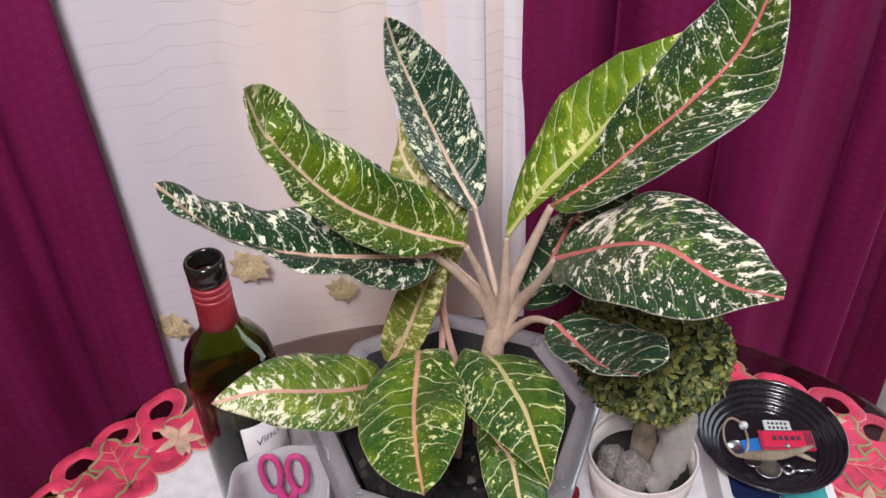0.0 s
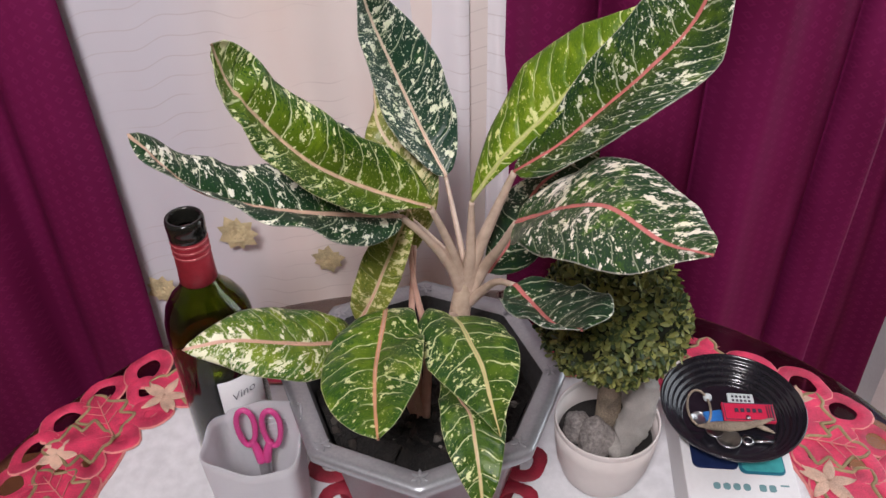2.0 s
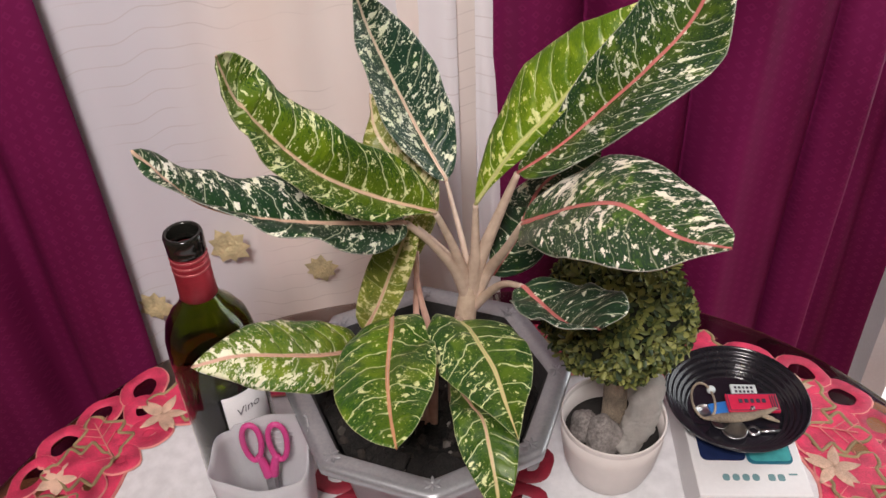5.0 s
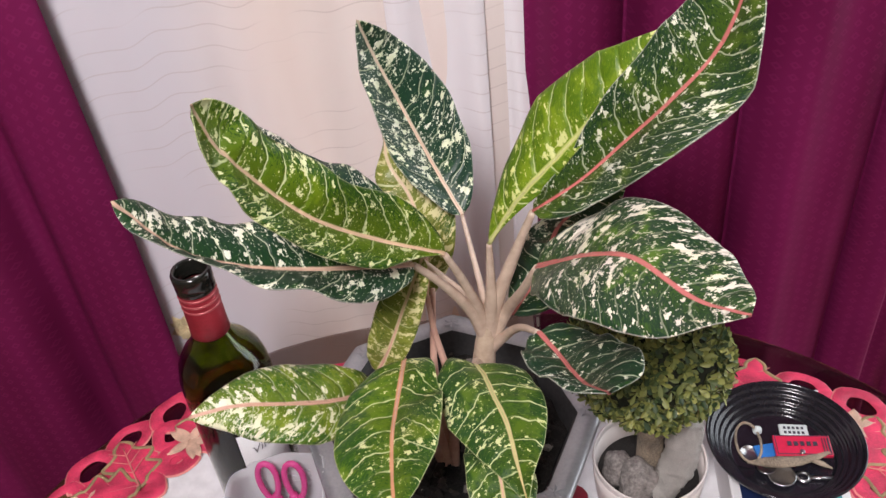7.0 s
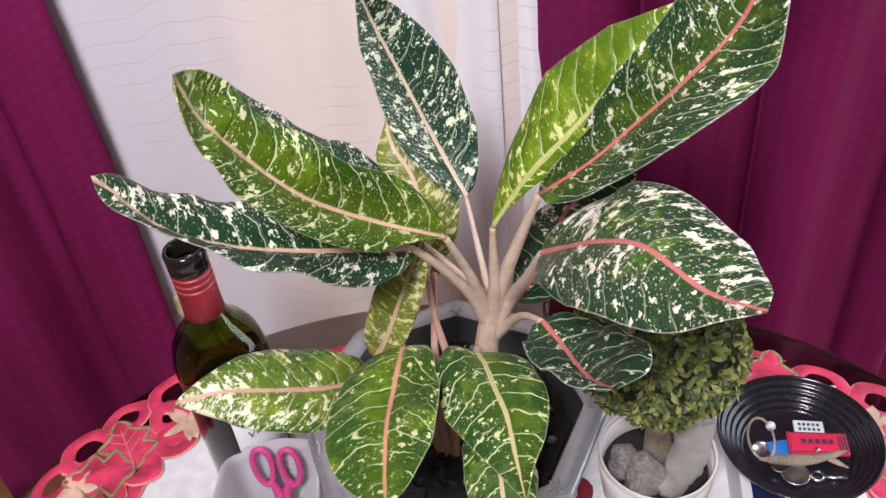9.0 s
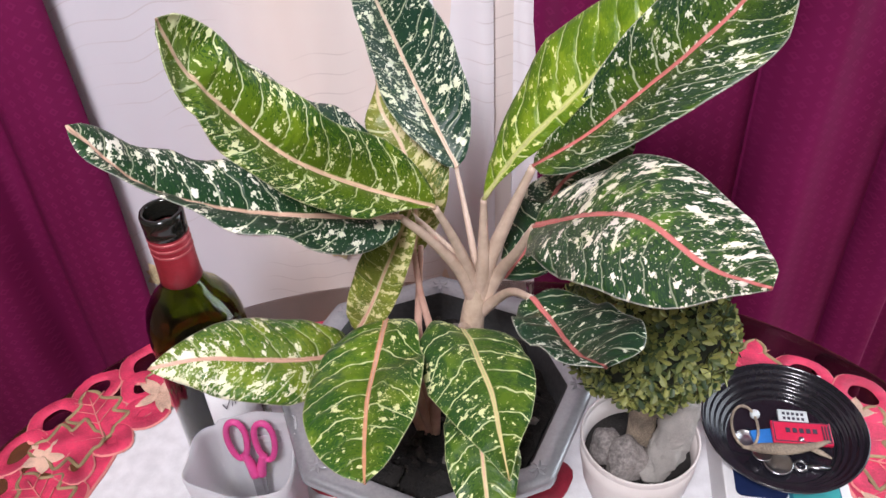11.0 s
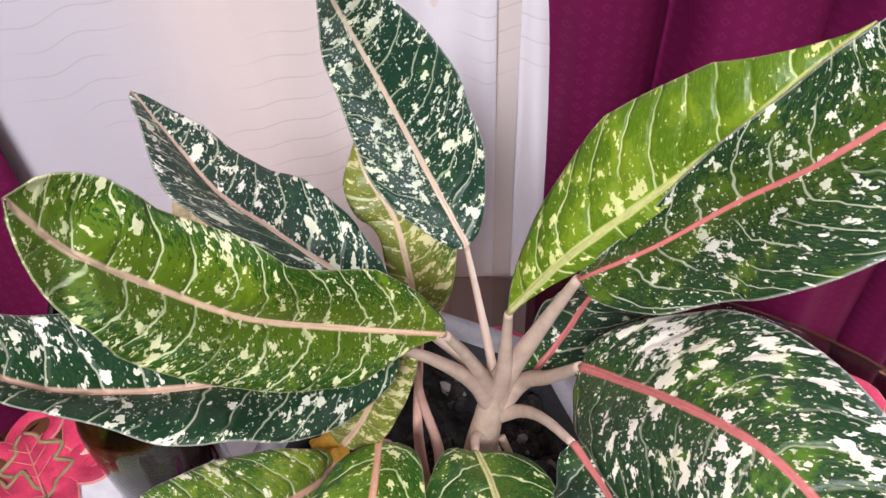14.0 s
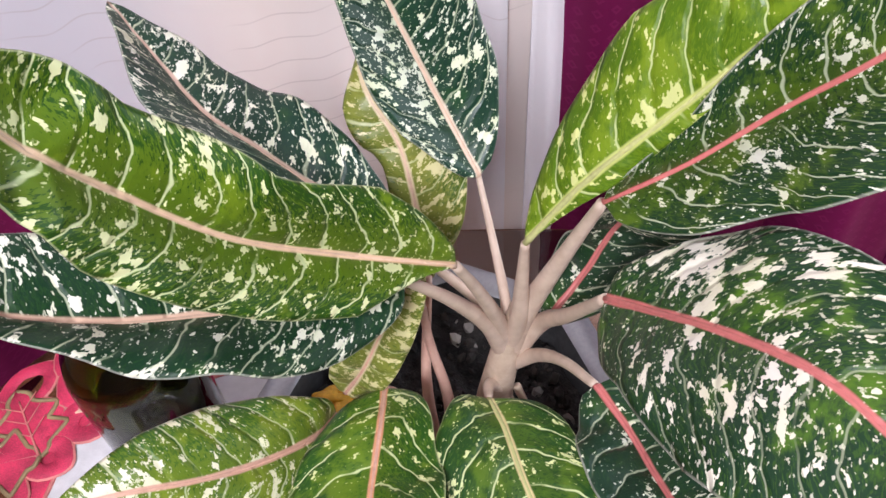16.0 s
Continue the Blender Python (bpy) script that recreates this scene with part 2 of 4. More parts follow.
FRAME = plain("grey_door_frame", (0.6, 0.6, 0.64), 0.5, var=0.06, scale=40)
TILE = plain("pale_floor_tile", (0.80, 0.80, 0.82), 0.4, var=0.06, scale=12)
METALLEG = plain("dark_table_leg", (0.03, 0.03, 0.035), 0.4, 0.6, var=0.1)


def glass(name, tint, rough=0.02, trans=0.8, ior=1.45):
    m = Mat(name, rough)
    m.b.inputs["Base Color"].default_value = (*tint, 1)
    m.b.inputs["Transmission Weight"].default_value = trans
    m.b.inputs["IOR"].default_value = ior
    c = m.coord()
    m.put(m.b.inputs["Roughness"], m.math('MULTIPLY_ADD', m.noise(c, 30, 3), 0.05, rough))
    return m.m


TABLEGLASS = glass("smoked_table_glass", (0.62, 0.57, 0.56), 0.0, 1.0)
BOTTLEGLASS = glass("olive_bottle_glass", (0.24, 0.29, 0.03), 0.0, 1.0)
BOTTLELIP = plain("dark_bottle_lip", (0.012, 0.012, 0.010), 0.12, var=0.1, bump=0.02)
WINE = plain("dark_wine", (0.035, 0.006, 0.006), 0.2, var=0.1)
FROST = glass("frosted_plastic", (0.92, 0.92, 0.95), 0.28, 0.58, 1.25)


# ---- mesh helpers ----
def part(name, bm, material, parent=None, label="", smooth=True):
    me = bpy.data.meshes.new(name)
    bm.normal_update()
    bm.to_mesh(me)
    bm.free()
    for mt in (material if isinstance(material, (list, tuple)) else [material]):
        me.materials.append(mt)
    if smooth:
        me.polygons.foreach_set("use_smooth", [True] * len(me.polygons))
    ob = new(name, me)
    if parent:
        ob.parent = parent
    if label:
        ob["label"] = label
    return ob


def thing(name, at, label, category, group="", kind=""):
    ob = new(name)
    ob.empty_display_size = 0.02
    ob.location = at
    return tagged(ob, label, category, group, kind)


def spline(pts, n):
    """Catmull-Rom (centripetal) through a few control points, at even steps of length."""
    p = [Vector(a) for a in pts]
    p = [2 * p[0] - p[1], *p, 2 * p[-1] - p[-2]]
    d = [0.0]
    for a, b in zip(p, p[1:]):
        d.append(d[-1] + max((b - a).length, 1e-6) ** 0.5)
    fine = []
    m = 120
    for k in range(m + 1):
        t = d[1] + (d[-2] - d[1]) * k / m
        i = 1
        while i < len(p) - 3 and t > d[i + 1]:
            i += 1
        t0, t1, t2, t3 = d[i - 1:i + 3]
        p0, p1, p2, p3 = p[i - 1:i + 3]
        a1 = p0.lerp(p1, (t - t0) / (t1 - t0))
        a2 = p1.lerp(p2, (t - t1) / (t2 - t1))
        a3 = p2.lerp(p3, (t - t2) / (t3 - t2))
        fine.append(a1.lerp(a2, (t - t0) / (t2 - t0)).lerp(a2.lerp(a3, (t - t1) / (t3 - t1)), (t - t1) / (t2 - t1)))
    acc = [0.0]
    for a, b in zip(fine, fine[1:]):
        acc.append(acc[-1] + (b - a).length)
    out, j = [], 0
    for k in range(n + 1):
        s = acc[-1] * k / n
        while j < m - 1 and acc[j + 1] < s:
            j += 1
        out.append(fine[j].lerp(fine[j + 1], (s - acc[j]) / max(acc[j + 1] - acc[j], 1e-9)))
    return out, acc[-1]


def tube(bm, pts, radii, sides=10, flat=1.0, steps=None, cap=True, mat=0):
    """A tapered tube along a smooth curve; radii are spread over its length."""
    c, _ = spline(pts, steps or 8 * (len(pts) - 1))
    n = len(c)
    rings = []
    ref = Vector((0.13, 0.21, 0.97))
    for i, p in enumerate(c):
        tan = (c[min(i + 1, n - 1)] - c[max(i - 1, 0)]).normalized()
        a = (ref - tan * ref.dot(tan)).normalized()
        b = tan.cross(a)
        ref = a
        f = i / (n - 1) * (len(radii) - 1)
        k = min(int(f), len(radii) - 2)
        r = radii[k] + (radii[k + 1] - radii[k]) * (f - k)
        rings.append([bm.verts.new(p + (a * math.cos(2 * math.pi * j / sides) * flat + b * math.sin(2 * math.pi * j / sides)) * r) for j in range(sides)])
    for r0, r1 in zip(rings, rings[1:]):
        for j in range(sides):
            bm.faces.new((r0[j], r0[(j + 1) % sides], r1[(j + 1) % sides], r1[j])).material_index = mat
    if cap:
        bm.faces.new(rings[0][::-1]).material_index = mat
        bm.faces.new(rings[-1]).material_index = mat
    return bm


def lathe(profile, sides=48, at=(0, 0, 0), squash=(1, 1), close=False, shape=None):
    """Turn a profile of (radius, height) round z. shape(angle) scales the radius."""
    bm = bmesh.new()
    rings = []
    for r, z in profile:
        ring = []
        for j in range(sides):
            a = 2 * math.pi * j / sides
            k = shape(a) if shape else 1.0
            ring.append(bm.verts.new((at[0] + r * k * math.cos(a) * squash[0], at[1] + r * k * math.sin(a) * squash[1], at[2] + z)))
        rings.append(ring)
    for r0, r1 in zip(rings, rings[1:]):
        for j in range(sides):
            bm.faces.new((r0[j], r0[(j + 1) % sides], r1[(j + 1) % sides], r1[j]))
    if not close:
        bm.faces.new(rings[0][::-1])
        bm.faces.new(rings[-1])
    return bm


def box(bm, size, m=Matrix(), bevel=0.0, mat=0):
    r = bmesh.ops.create_cube(bm, size=1.0, matrix=m @ Matrix.Diagonal((*size, 1)))
    if bevel:
        es = list({e for v in r["verts"] for e in v.link_edges})
        g = bmesh.ops.bevel(bm, geom=es, offset=bevel, segments=2, affect='EDGES', profile=0.5)
        for f in g["faces"]:
            f.material_index = mat
    else:
        for f in {f for v in r["verts"] for f in v.link_faces}:
            f.material_index = mat
    return bm


def flat_shape(pts, z0, z1):
    """A thin slab from an outline in the plan."""
    bm = bmesh.new()
    lo = [bm.verts.new((x, y, z0)) for x, y in pts]
    hi = [bm.verts.new((x, y, z1)) for x, y in pts]
    n = len(pts)
    bm.faces.new(lo[::-1])
    bm.faces.new(hi)
    for i in range(n):
        bm.faces.new((lo[i], lo[(i + 1) % n], hi[(i + 1) % n], hi[i]))
    return bm


# ---- the room ----
def slab(name, size, at, material, label, category):
    bm = bmesh.new()
    box(bm, size)
    ob = part(name, bm, material, smooth=False)
    ob.location = at
    return tagged(ob, label, category, kind="structure")


slab("floor", (5.2, 4.3, 0.1), (0, -0.75, -0.05), FLOOR, "reddish brown clay tiled floor of the room", "floor")
slab("ceiling", (5.2, 4.3, 0.1), (0, -0.75, 2.55), CEIL, "plain white painted room ceiling", "ceiling")
slab("wall_north", (3.2, 0.1, 2.5), (-1.0, 1.35, 1.25), WALL, "cream painted wall behind the hanging curtains", "wall")
slab("wall_south", (5.2, 0.1, 2.5), (0, -2.85, 1.25), WALL, "cream painted wall of the room", "wall")
slab("wall_west", (0.1, 4.1, 2.5), (-2.55, -0.75, 1.25), WALL, "cream painted side wall of the room", "wall")
slab("wall_east", (0.1, 3.3, 2.5), (2.55, -1.15, 1.25), WALL, "cream painted side wall of the room", "wall")
slab("door_frame", (0.05, 0.10, 2.1), (0.803, 1.06, 1.05), FRAME, "grey painted upright of a bright doorway", "door frame")
slab("pavement", (2.4, 2.6, 0.06), (1.85, 2.35, -0.01), TILE, "pale tiled ground outside the bright doorway", "floor")


def curtain(name, x0, x1, y0, z0, z1, folds, amp, material, label, seed, lean=0.0, deep=0.0, slant=0.0):
    """Hanging cloth with rounded pleats; deep turns the valleys into narrow, deep creases, slant brings its first end forward."""
    rnd = random.Random(seed)
    ph = [rnd.uniform(0, 6.28) for _ in range(4)]
    bm = bmesh.new()
    nx, nz = 170, 36
    grid = []
    for j in range(nz + 1):
        v = j / nz
        z = z0 + (z1 - z0) * v
        row = []
        for i in range(nx + 1):
            u = i / nx
            w = u * folds * 2 * math.pi
            k = 0.75 + 0.35 * (1 - v)
            end = min(1.0, 0.25 + 7 * u, 0.25 + 7 * (1 - u))
            turn = w + ph[0] + 0.35 * math.sin(v * 3 + ph[1]) + 0.45 * math.sin(0.6 * w + ph[3])
            wave = math.sin(turn)
            pleat = 1.1 - 2.1 * abs(math.sin(turn / 2)) ** 0.6
            y = end * (wave * (1 - deep) + pleat * deep) + (1 - 0.7 * deep) * (0.42 * math.sin(1.73 * w + ph[2] + 0.5 * v) + 0.18 * math.sin(3.1 * w + ph[3] - v))
            x = x0 + (x1 - x0) * u + 0.25 * amp * math.cos(w + ph[0]) * min(1, 8 * u * (1 - u)) + lean * (v - 0.3) * u
            row.append(bm.verts.new((x, y0 + slant * (1 - u) ** 1.5 + amp * k * y + 0.003 * math.sin(v * 21 + u * 9), z)))
        grid.append(row)
    for j in range(nz):
        for i in range(nx):
            bm.faces.new((grid[j][i], grid[j][i + 1], grid[j + 1][i + 1], grid[j + 1][i]))
    ob = part(name, bm, material)
    so = ob.modifiers.new("cloth", 'SOLIDIFY')
    so.thickness = 0.0012
    return tagged(ob, label, "curtain")


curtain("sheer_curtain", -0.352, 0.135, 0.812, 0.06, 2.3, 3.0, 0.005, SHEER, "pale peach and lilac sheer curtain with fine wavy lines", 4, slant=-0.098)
curtain("sheer_curtain", -0.038, 0.056, 0.792, 0.06, 2.3, 0.9, 0.006, WHITESHEER, "white sheer curtain panel with fine wavy lines", 6)
curtain("sheer_curtain", 0.074, 0.120, 0.786, 0.06, 2.3, 0.5, 0.004, WHITESHEER, "narrow folded edge of the white sheer curtain", 7)
curtain("maroon_curtain", -1.40, -0.310, 0.698, 0.47, 2.3, 5.2, 0.045, MAROON, "maroon brocade curtain with small woven lozenges, hanging drawn aside", 9, deep=0.6)
curtain("maroon_curtain", 0.092, 0.500, 0.786, 0.03, 2.3, 3.2, 0.032, MAROON, "maroon brocade curtain with small woven lozenges beside the doorway", 235, deep=0.95)
curtain("maroon_curtain", 0.470, 0.643, 0.862, 0.03, 2.3, 1.0, 0.016, MAROON, "maroon curtain end set back in shade beside the doorway", 5)


def gold_flower(x, y, z, size, seed):
    """A raised stitched rosette on the sheer curtain."""
    rnd = random.Random(seed)
    bm = bmesh.new()
    for ring, (n, r, lift) in enumerate(((9, 1.0, 0.0), (8, 0.68, 0.0014), (6, 0.38, 0.0028))):
        for k in range(n):
            a = 2 * math.pi * (k + 0.5 * ring) / n + rnd.uniform(-0.1, 0.1)
            rr = r * size * rnd.uniform(0.88, 1.08)
            tip = Vector((math.cos(a) * rr, -lift - 0.0012, math.sin(a) * rr))
            s = Vector((-math.sin(a), 0, math.cos(a))) * rr * 0.30
            mid = tip * 0.6
            mid.y = -lift - 0.0035
            vs = [bm.verts.new(v) for v in (Vector((0, -lift - 0.001, 0)), mid + s, tip, mid - s)]
            top = bm.verts.new(mid + Vector((0, -0.0012, 0)))
            for i in range(4):
                bm.faces.new((vs[i], vs[(i + 1) % 4], top))
    bmesh.ops.recalc_face_normals(bm, faces=bm.faces)
    ob = part("gold_flower", bm, GOLD, smooth=False)
    ob.location = (x, y, z)
    ob.scale = (1, 0.45, 1)
    return tagged(ob, "gold stitched flower rosette on the sheer curtain", "flower", "gold flowers on the curtain")


for fx, fy, fz, fs, fseed in ((-0.301, 0.718, 0.762, 0.0215, 1), (-0.1135, 0.760, 0.770, 0.0200, 2), (-0.209, 0.741, 0.824, 0.025, 3)):
    gold_flower(fx, fy, fz, fs, fseed)

# ---- the table ----
table = thing("round_table", (0.04, 0.2, 0), "round smoked glass table on dark metal legs", "table")
bm = lathe([(0.972, T - 0.012), (0.994, T - 0.010), (1.0, T - 0.006), (0.994, T - 0.002), (0.98, T)], 120, squash=(0.512, 0.562),
           shape=lambda a: (abs(math.cos(a)) ** 2.5 + abs(math.sin(a)) ** 2.5) ** (-1 / 2.5))
part("tabletop", bm, TABLEGLASS, table, "smoked dark glass top with a polished edge")
for k in range(4):
    a = radians(45 + 90 * k)
    bm = bmesh.new()
    tube(bm, [(0.36 * math.cos(a), 0.36 * math.sin(a), T - 0.012), (0.33 * math.cos(a), 0.33 * math.sin(a), 0.35), (0.38 * math.cos(a), 0.38 * math.sin(a), 0.0)], [0.016, 0.016, 0.014], 12)
    part("leg", bm, METALLEG, table)

# tablecloth: superellipse of white linen with a red cutwork border
CX, CY, CRX, CRY, CN = 0.03, 0.40, 0.445, 0.285, 3.0


def cloth_point(a, k=1.0):
    c, s = math.cos(a), math.sin(a)
    r = (abs(c) ** CN + abs(s) ** CN) ** (-1 / CN)
    return CX + CRX * k * r * c, CY + CRY * k * r * s


def inner_k(a):
    return 0.715 + 0.075 * abs(math.sin(2 * a)) - 0.012 * math.cos(14 * a)


cloth = thing("tablecloth", (0, 0, 0), "white linen tablecloth with a red cutwork embroidered border", "tablecloth")
ring = [2 * math.pi * i / 200 for i in range(200)]
part("linen_center", flat_shape([cloth_point(a, inner_k(a) * 1.01) for a in ring], T + 0.0005, T + 0.0018), LINEN, cloth, "white linen middle of the cloth", smooth=False)


def blob_ring(bm, cx, cy, rx, ry, hole, ang, z, n=20, seed=0, mat=0):
    """A stitched loop: an oval with a hole, raised along its rim."""
    rnd = random.Random(seed)
    ca, sa = math.cos(ang), math.sin(ang)
    prof = ((1.0, 0.0), (0.93, 0.0016), (0.5 * (0.93 + hole), 0.0010), (hole + 0.04, 0.0015), (hole, 0.0))
    rings = []
    for k, h in prof:
        rr = []
        for i in range(n):
            a = 2 * math.pi * i / n
            w = 1 + 0.05 * math.sin(3 * a + seed) + 0.03 * math.sin(5 * a + 2 * seed)
            x, y = rx * k * w * math.cos(a), ry * k * w * math.sin(a)
            rr.append(bm.verts.new((cx + x * ca - y * sa, cy + x * sa + y * ca, z + h)))
        rings.append(rr)
    for r0, r1 in zip(rings, rings[1:]):
        for i in range(n):
            bm.faces.new((r0[i], r0[(i + 1) % n], r1[(i + 1) % n], r1[i])).material_index = 1 if mat == 0 and r1 is rings[1] else mat


def petal(bm, cx, cy, ang, length, width, z, lift=0.002, mat=0, lobes=0, seed=0):
    """A flat pointed petal or leaf, domed a little, with optional lobes on its sides."""
    n = 24 if lobes else 14
    ca, sa = math.cos(ang), math.sin(ang)
    left, right, mid = [], [], []
    for i in range(n + 1):
        v = i / n
        w = width * math.sin(math.pi * v ** 0.8) ** 0.8 * (1 + (0.34 * (2 * abs(2 * ((lobes * v + 0.15) % 1) - 1) - 1) if lobes else 0))
        x = length * v
        for lst, s, h in ((left, w, 0.0), (mid, 0.0, lift), (right, -w, 0.0)):
            lst.append(bm.verts.new((cx + x * ca - s * sa, cy + x * sa + s * ca, z + h)))
    for a, b in ((left, mid), (mid, right)):
        for i in range(n):
            try:
                bm.faces.new((a[i], b[i], b[i + 1], a[i + 1])).material_index = mat
            except ValueError:
                pass
    return left, right


def outline(bm, line, r, mat):
    pts = [v.co.copy() for v in line]
    tube(bm, pts[::2] if len(pts) < 20 else pts, [r, r], 5, steps=len(pts) * 2, mat=mat)


# the red ground band, inside the open loops
bm = bmesh.new()
rings = [[], [], []]
for a in ring:
    for rr, k, h in zip(rings, (inner_k(a), inner_k(a) + 0.02, inner_k(a) + 0.045 + 0.012 * math.sin(40 * a)), (0.0022, 0.0032, 0.0012)):
        x, y = cloth_point(a, k)
        rr.append(bm.verts.new((x, y, T + h)))
for r0, r1 in zip(rings, rings[1:]):
    for i in range(200):
        bm.faces.new((r0[i], r0[(i + 1) % 200], r1[(i + 1) % 200], r1[i]))
part("border_band", bm, RED, cloth, "solid red stitched band")
# a raised rose cord between linen and band
bm = bmesh.new()
tube(bm, [(*cloth_point(2 * math.pi * i / 100, inner_k(2 * math.pi * i / 100)), T + 0.0028) for i in range(101)], [0.0016, 0.0016], 6, steps=300, cap=False)
part("border_cord", bm, ROSE, cloth, "rose coloured cord round the linen")
rnd = random.Random(3)
N1 = 46
for i in range(N1):
    a = 2 * math.pi * i / N1
    for row, (k, rx, ry, hole) in enumerate(((0.965, 0.027, 0.020, 0.46), (0.885, 0.025, 0.019, 0.36), (0.815, 0.023, 0.018, 0.26))):
        aa = a + (math.pi / N1 if row == 1 else 0)
        x, y = cloth_point(aa, k + rnd.uniform(-0.012, 0.012))
        x2, y2 = cloth_point(aa + 0.02, k)
        ang = math.atan2(y2 - y, x2 - x) + rnd.uniform(-0.4, 0.4)
        bm = bmesh.new()
        blob_ring(bm, x, y, rx * rnd.uniform(0.9, 1.2), ry * rnd.uniform(0.9, 1.25), hole, ang, T + 0.0012 + 0.0011 * row + 0.0004 * (i % 3), seed=i + 60 * row)
        part("cutwork_loop", bm, [RED, ROSE], cloth)
# embroidered leaves with olive outlines, and pale flowers, round the border
N2 = 18
for i in range(N2):
    a = 2 * math.pi * (i + 0.45) / N2
    x, y = cloth_point(a, inner_k(a) + 0.04)
    xo, yo = cloth_point(a, 1.0)
    out = math.atan2(yo - y, xo - x)
    for s in (-1, 1):
        bm = bmesh.new()
        l, r = petal(bm, x, y, out + s * 0.62, 0.068, 0.023, T + 0.0050 + 0.0008 * s, 0.0022, 0, lobes=3, seed=i)
        outline(bm, l, 0.0020, 1)
        outline(bm, r, 0.0020, 1)
        c0 = Vector((x, y, T + 0.0072))
        tube(bm, [c0, c0 + Vector((math.cos(out + s * 0.62), math.sin(out + s * 0.62), 0)) * 0.056], [0.0010, 0.0007], 5, mat=2)
        for q in (0.3, 0.5, 0.7):
            b0 = c0 + Vector((math.cos(out + s * 0.62), math.sin(out + s * 0.62), 0)) * 0.064 * q
            for w in (-0.8, 0.8):
                tube(bm, [b0, b0 + Vector((math.cos(out + s * 0.62 + w), math.sin(out + s * 0.62 + w), -0.06)) * 0.02], [0.0007, 0.0005], 4, mat=2)
        part("embroidered_leaf", bm, [RED, OLIVE, ROSE], cloth, "red embroidered leaf outlined in olive thread")
    if i % 2 == 0:
        xf, yf = cloth_point(a + 0.13, inner_k(a) + 0.06)
        bm = bmesh.new()
        for k in range(7):
            petal(bm, xf, yf, 2 * math.pi * k / 7 + 0.3 * (k % 3), 0.026, 0.0055, T + 0.0078 + 0.0003 * (k % 2), 0.002)
        part("embroidered_flower", bm, PEACH, cloth, "peach embroidered flower")
    else:
        xf, yf = cloth_point(a + 0.13, 0.90)
        bm = bmesh.new()
        for k in range(5):
            petal(bm, xf, yf, 2 * math.pi * k / 5, 0.020, 0.007, T + 0.0066, 0.0016)
        part("embroidered_flower", bm, PEACH, cloth, "small peach embroidered flower")

# ---- the plant pot ----
PX, PY, RIM = 0.008, 0.497, 0.85


def octagon(a):
    """Radius factor of an octagon with soft corners, a corner to the front."""
    b = (a + math.pi / 2) % (math.pi / 4) - math.pi / 8
    k = math.cos(math.pi / 8) / math.cos(b)
    return 1.0 - 0.985 * (1.0 - k) if k < 0.985 else k * 0.997


# doily under the pot
doily = thing("doily", (PX, PY, T), "red cutwork doily lying under the plant pot", "doily")
for i in range(12):
    a = 2 * math.pi * i / 12
    bm = bmesh.new()
    blob_ring(bm, 0.093 * math.cos(a), 0.093 * math.sin(a), 0.024, 0.024, 0.42, a, 0.0032 + 0.0005 * (i % 2), seed=i)
    part("cutwork_loop", bm, [DEEPRED, DEEPRED], doily)
bm = lathe([(0.02, 0.0024), (0.088, 0.0024), (0.090, 0.0034), (0.02, 0.0040)], 48)
part("doily_center", bm, DEEPRED, doily)

pot = thing("plant_pot", (PX, PY, T + 0.004), "octagonal silver grey plastic plant pot with a flat rim", "plant pot")
hz = RIM - T - 0.004
bm = lathe([(0.070, 0.0), (0.086, 0.002), (0.088, 0.012), (0.104, hz - 0.022), (0.116, hz - 0.016), (0.124, hz - 0.014), (0.1265, hz - 0.010),
            (0.1275, hz - 0.004), (0.1255, hz - 0.0005), (0.119, hz), (0.110, hz - 0.001), (0.1065, hz - 0.003)], 160, shape=octagon, close=True)
part("body", bm, SILVER, pot)
bm = lathe([(0.1066, hz - 0.003), (0.103, hz - 0.010), (0.092, 0.05), (0.03, 0.045)], 96, shape=octagon, close=True)
part("lining", bm, INNER, pot, "dark inside of the pot")
for k in range(8):
    a = math.pi / 4 * k - math.pi / 2
    bm = bmesh.new()
    for j in range(6):
        petal(bm, 0.113 * math.cos(a), 0.113 * math.sin(a), j * math.pi / 3 + a, 0.0075, 0.0018, hz + 0.0003, 0.0009)
    part("stamped_flower", bm, SILVER, pot, "small flower pressed into the rim")

# soil: lumpy surface, stones lying on it
bm = bmesh.new()
n = 60
grid = []
SOILZ = RIM - 0.023
for j in range(n + 1):
    row = []
    for i in range(n + 1):
        x, y = (i / n - 0.5) * 2, (j / n - 0.5) * 2
        r = max(abs(x), abs(y))
        a = math.atan2(y, x)
        rad = r * 0.0985 * octagon(a)
        p = Vector((rad * math.cos(a), rad * math.sin(a), 0))
        h = 0.010 * (noise.noise(p * 45) + 0.6 * noise.noise(p * 110)) + 0.012 * math.exp(-((p.x - 0.03) ** 2 + (p.y + 0.02) ** 2) / 0.0012)
        row.append(bm.verts.new((PX + p.x, PY + p.y, SOILZ + h)))
    grid.append(row)
for j in range(n):
    for i in range(n):
        bm.faces.new((grid[j][i], grid[j][i + 1], grid[j + 1][i + 1], grid[j + 1][i]))
soil = part("soil", bm, SOIL)
tagged(soil, "dark lumpy potting soil filling the pot", "soil", kind="stuff")


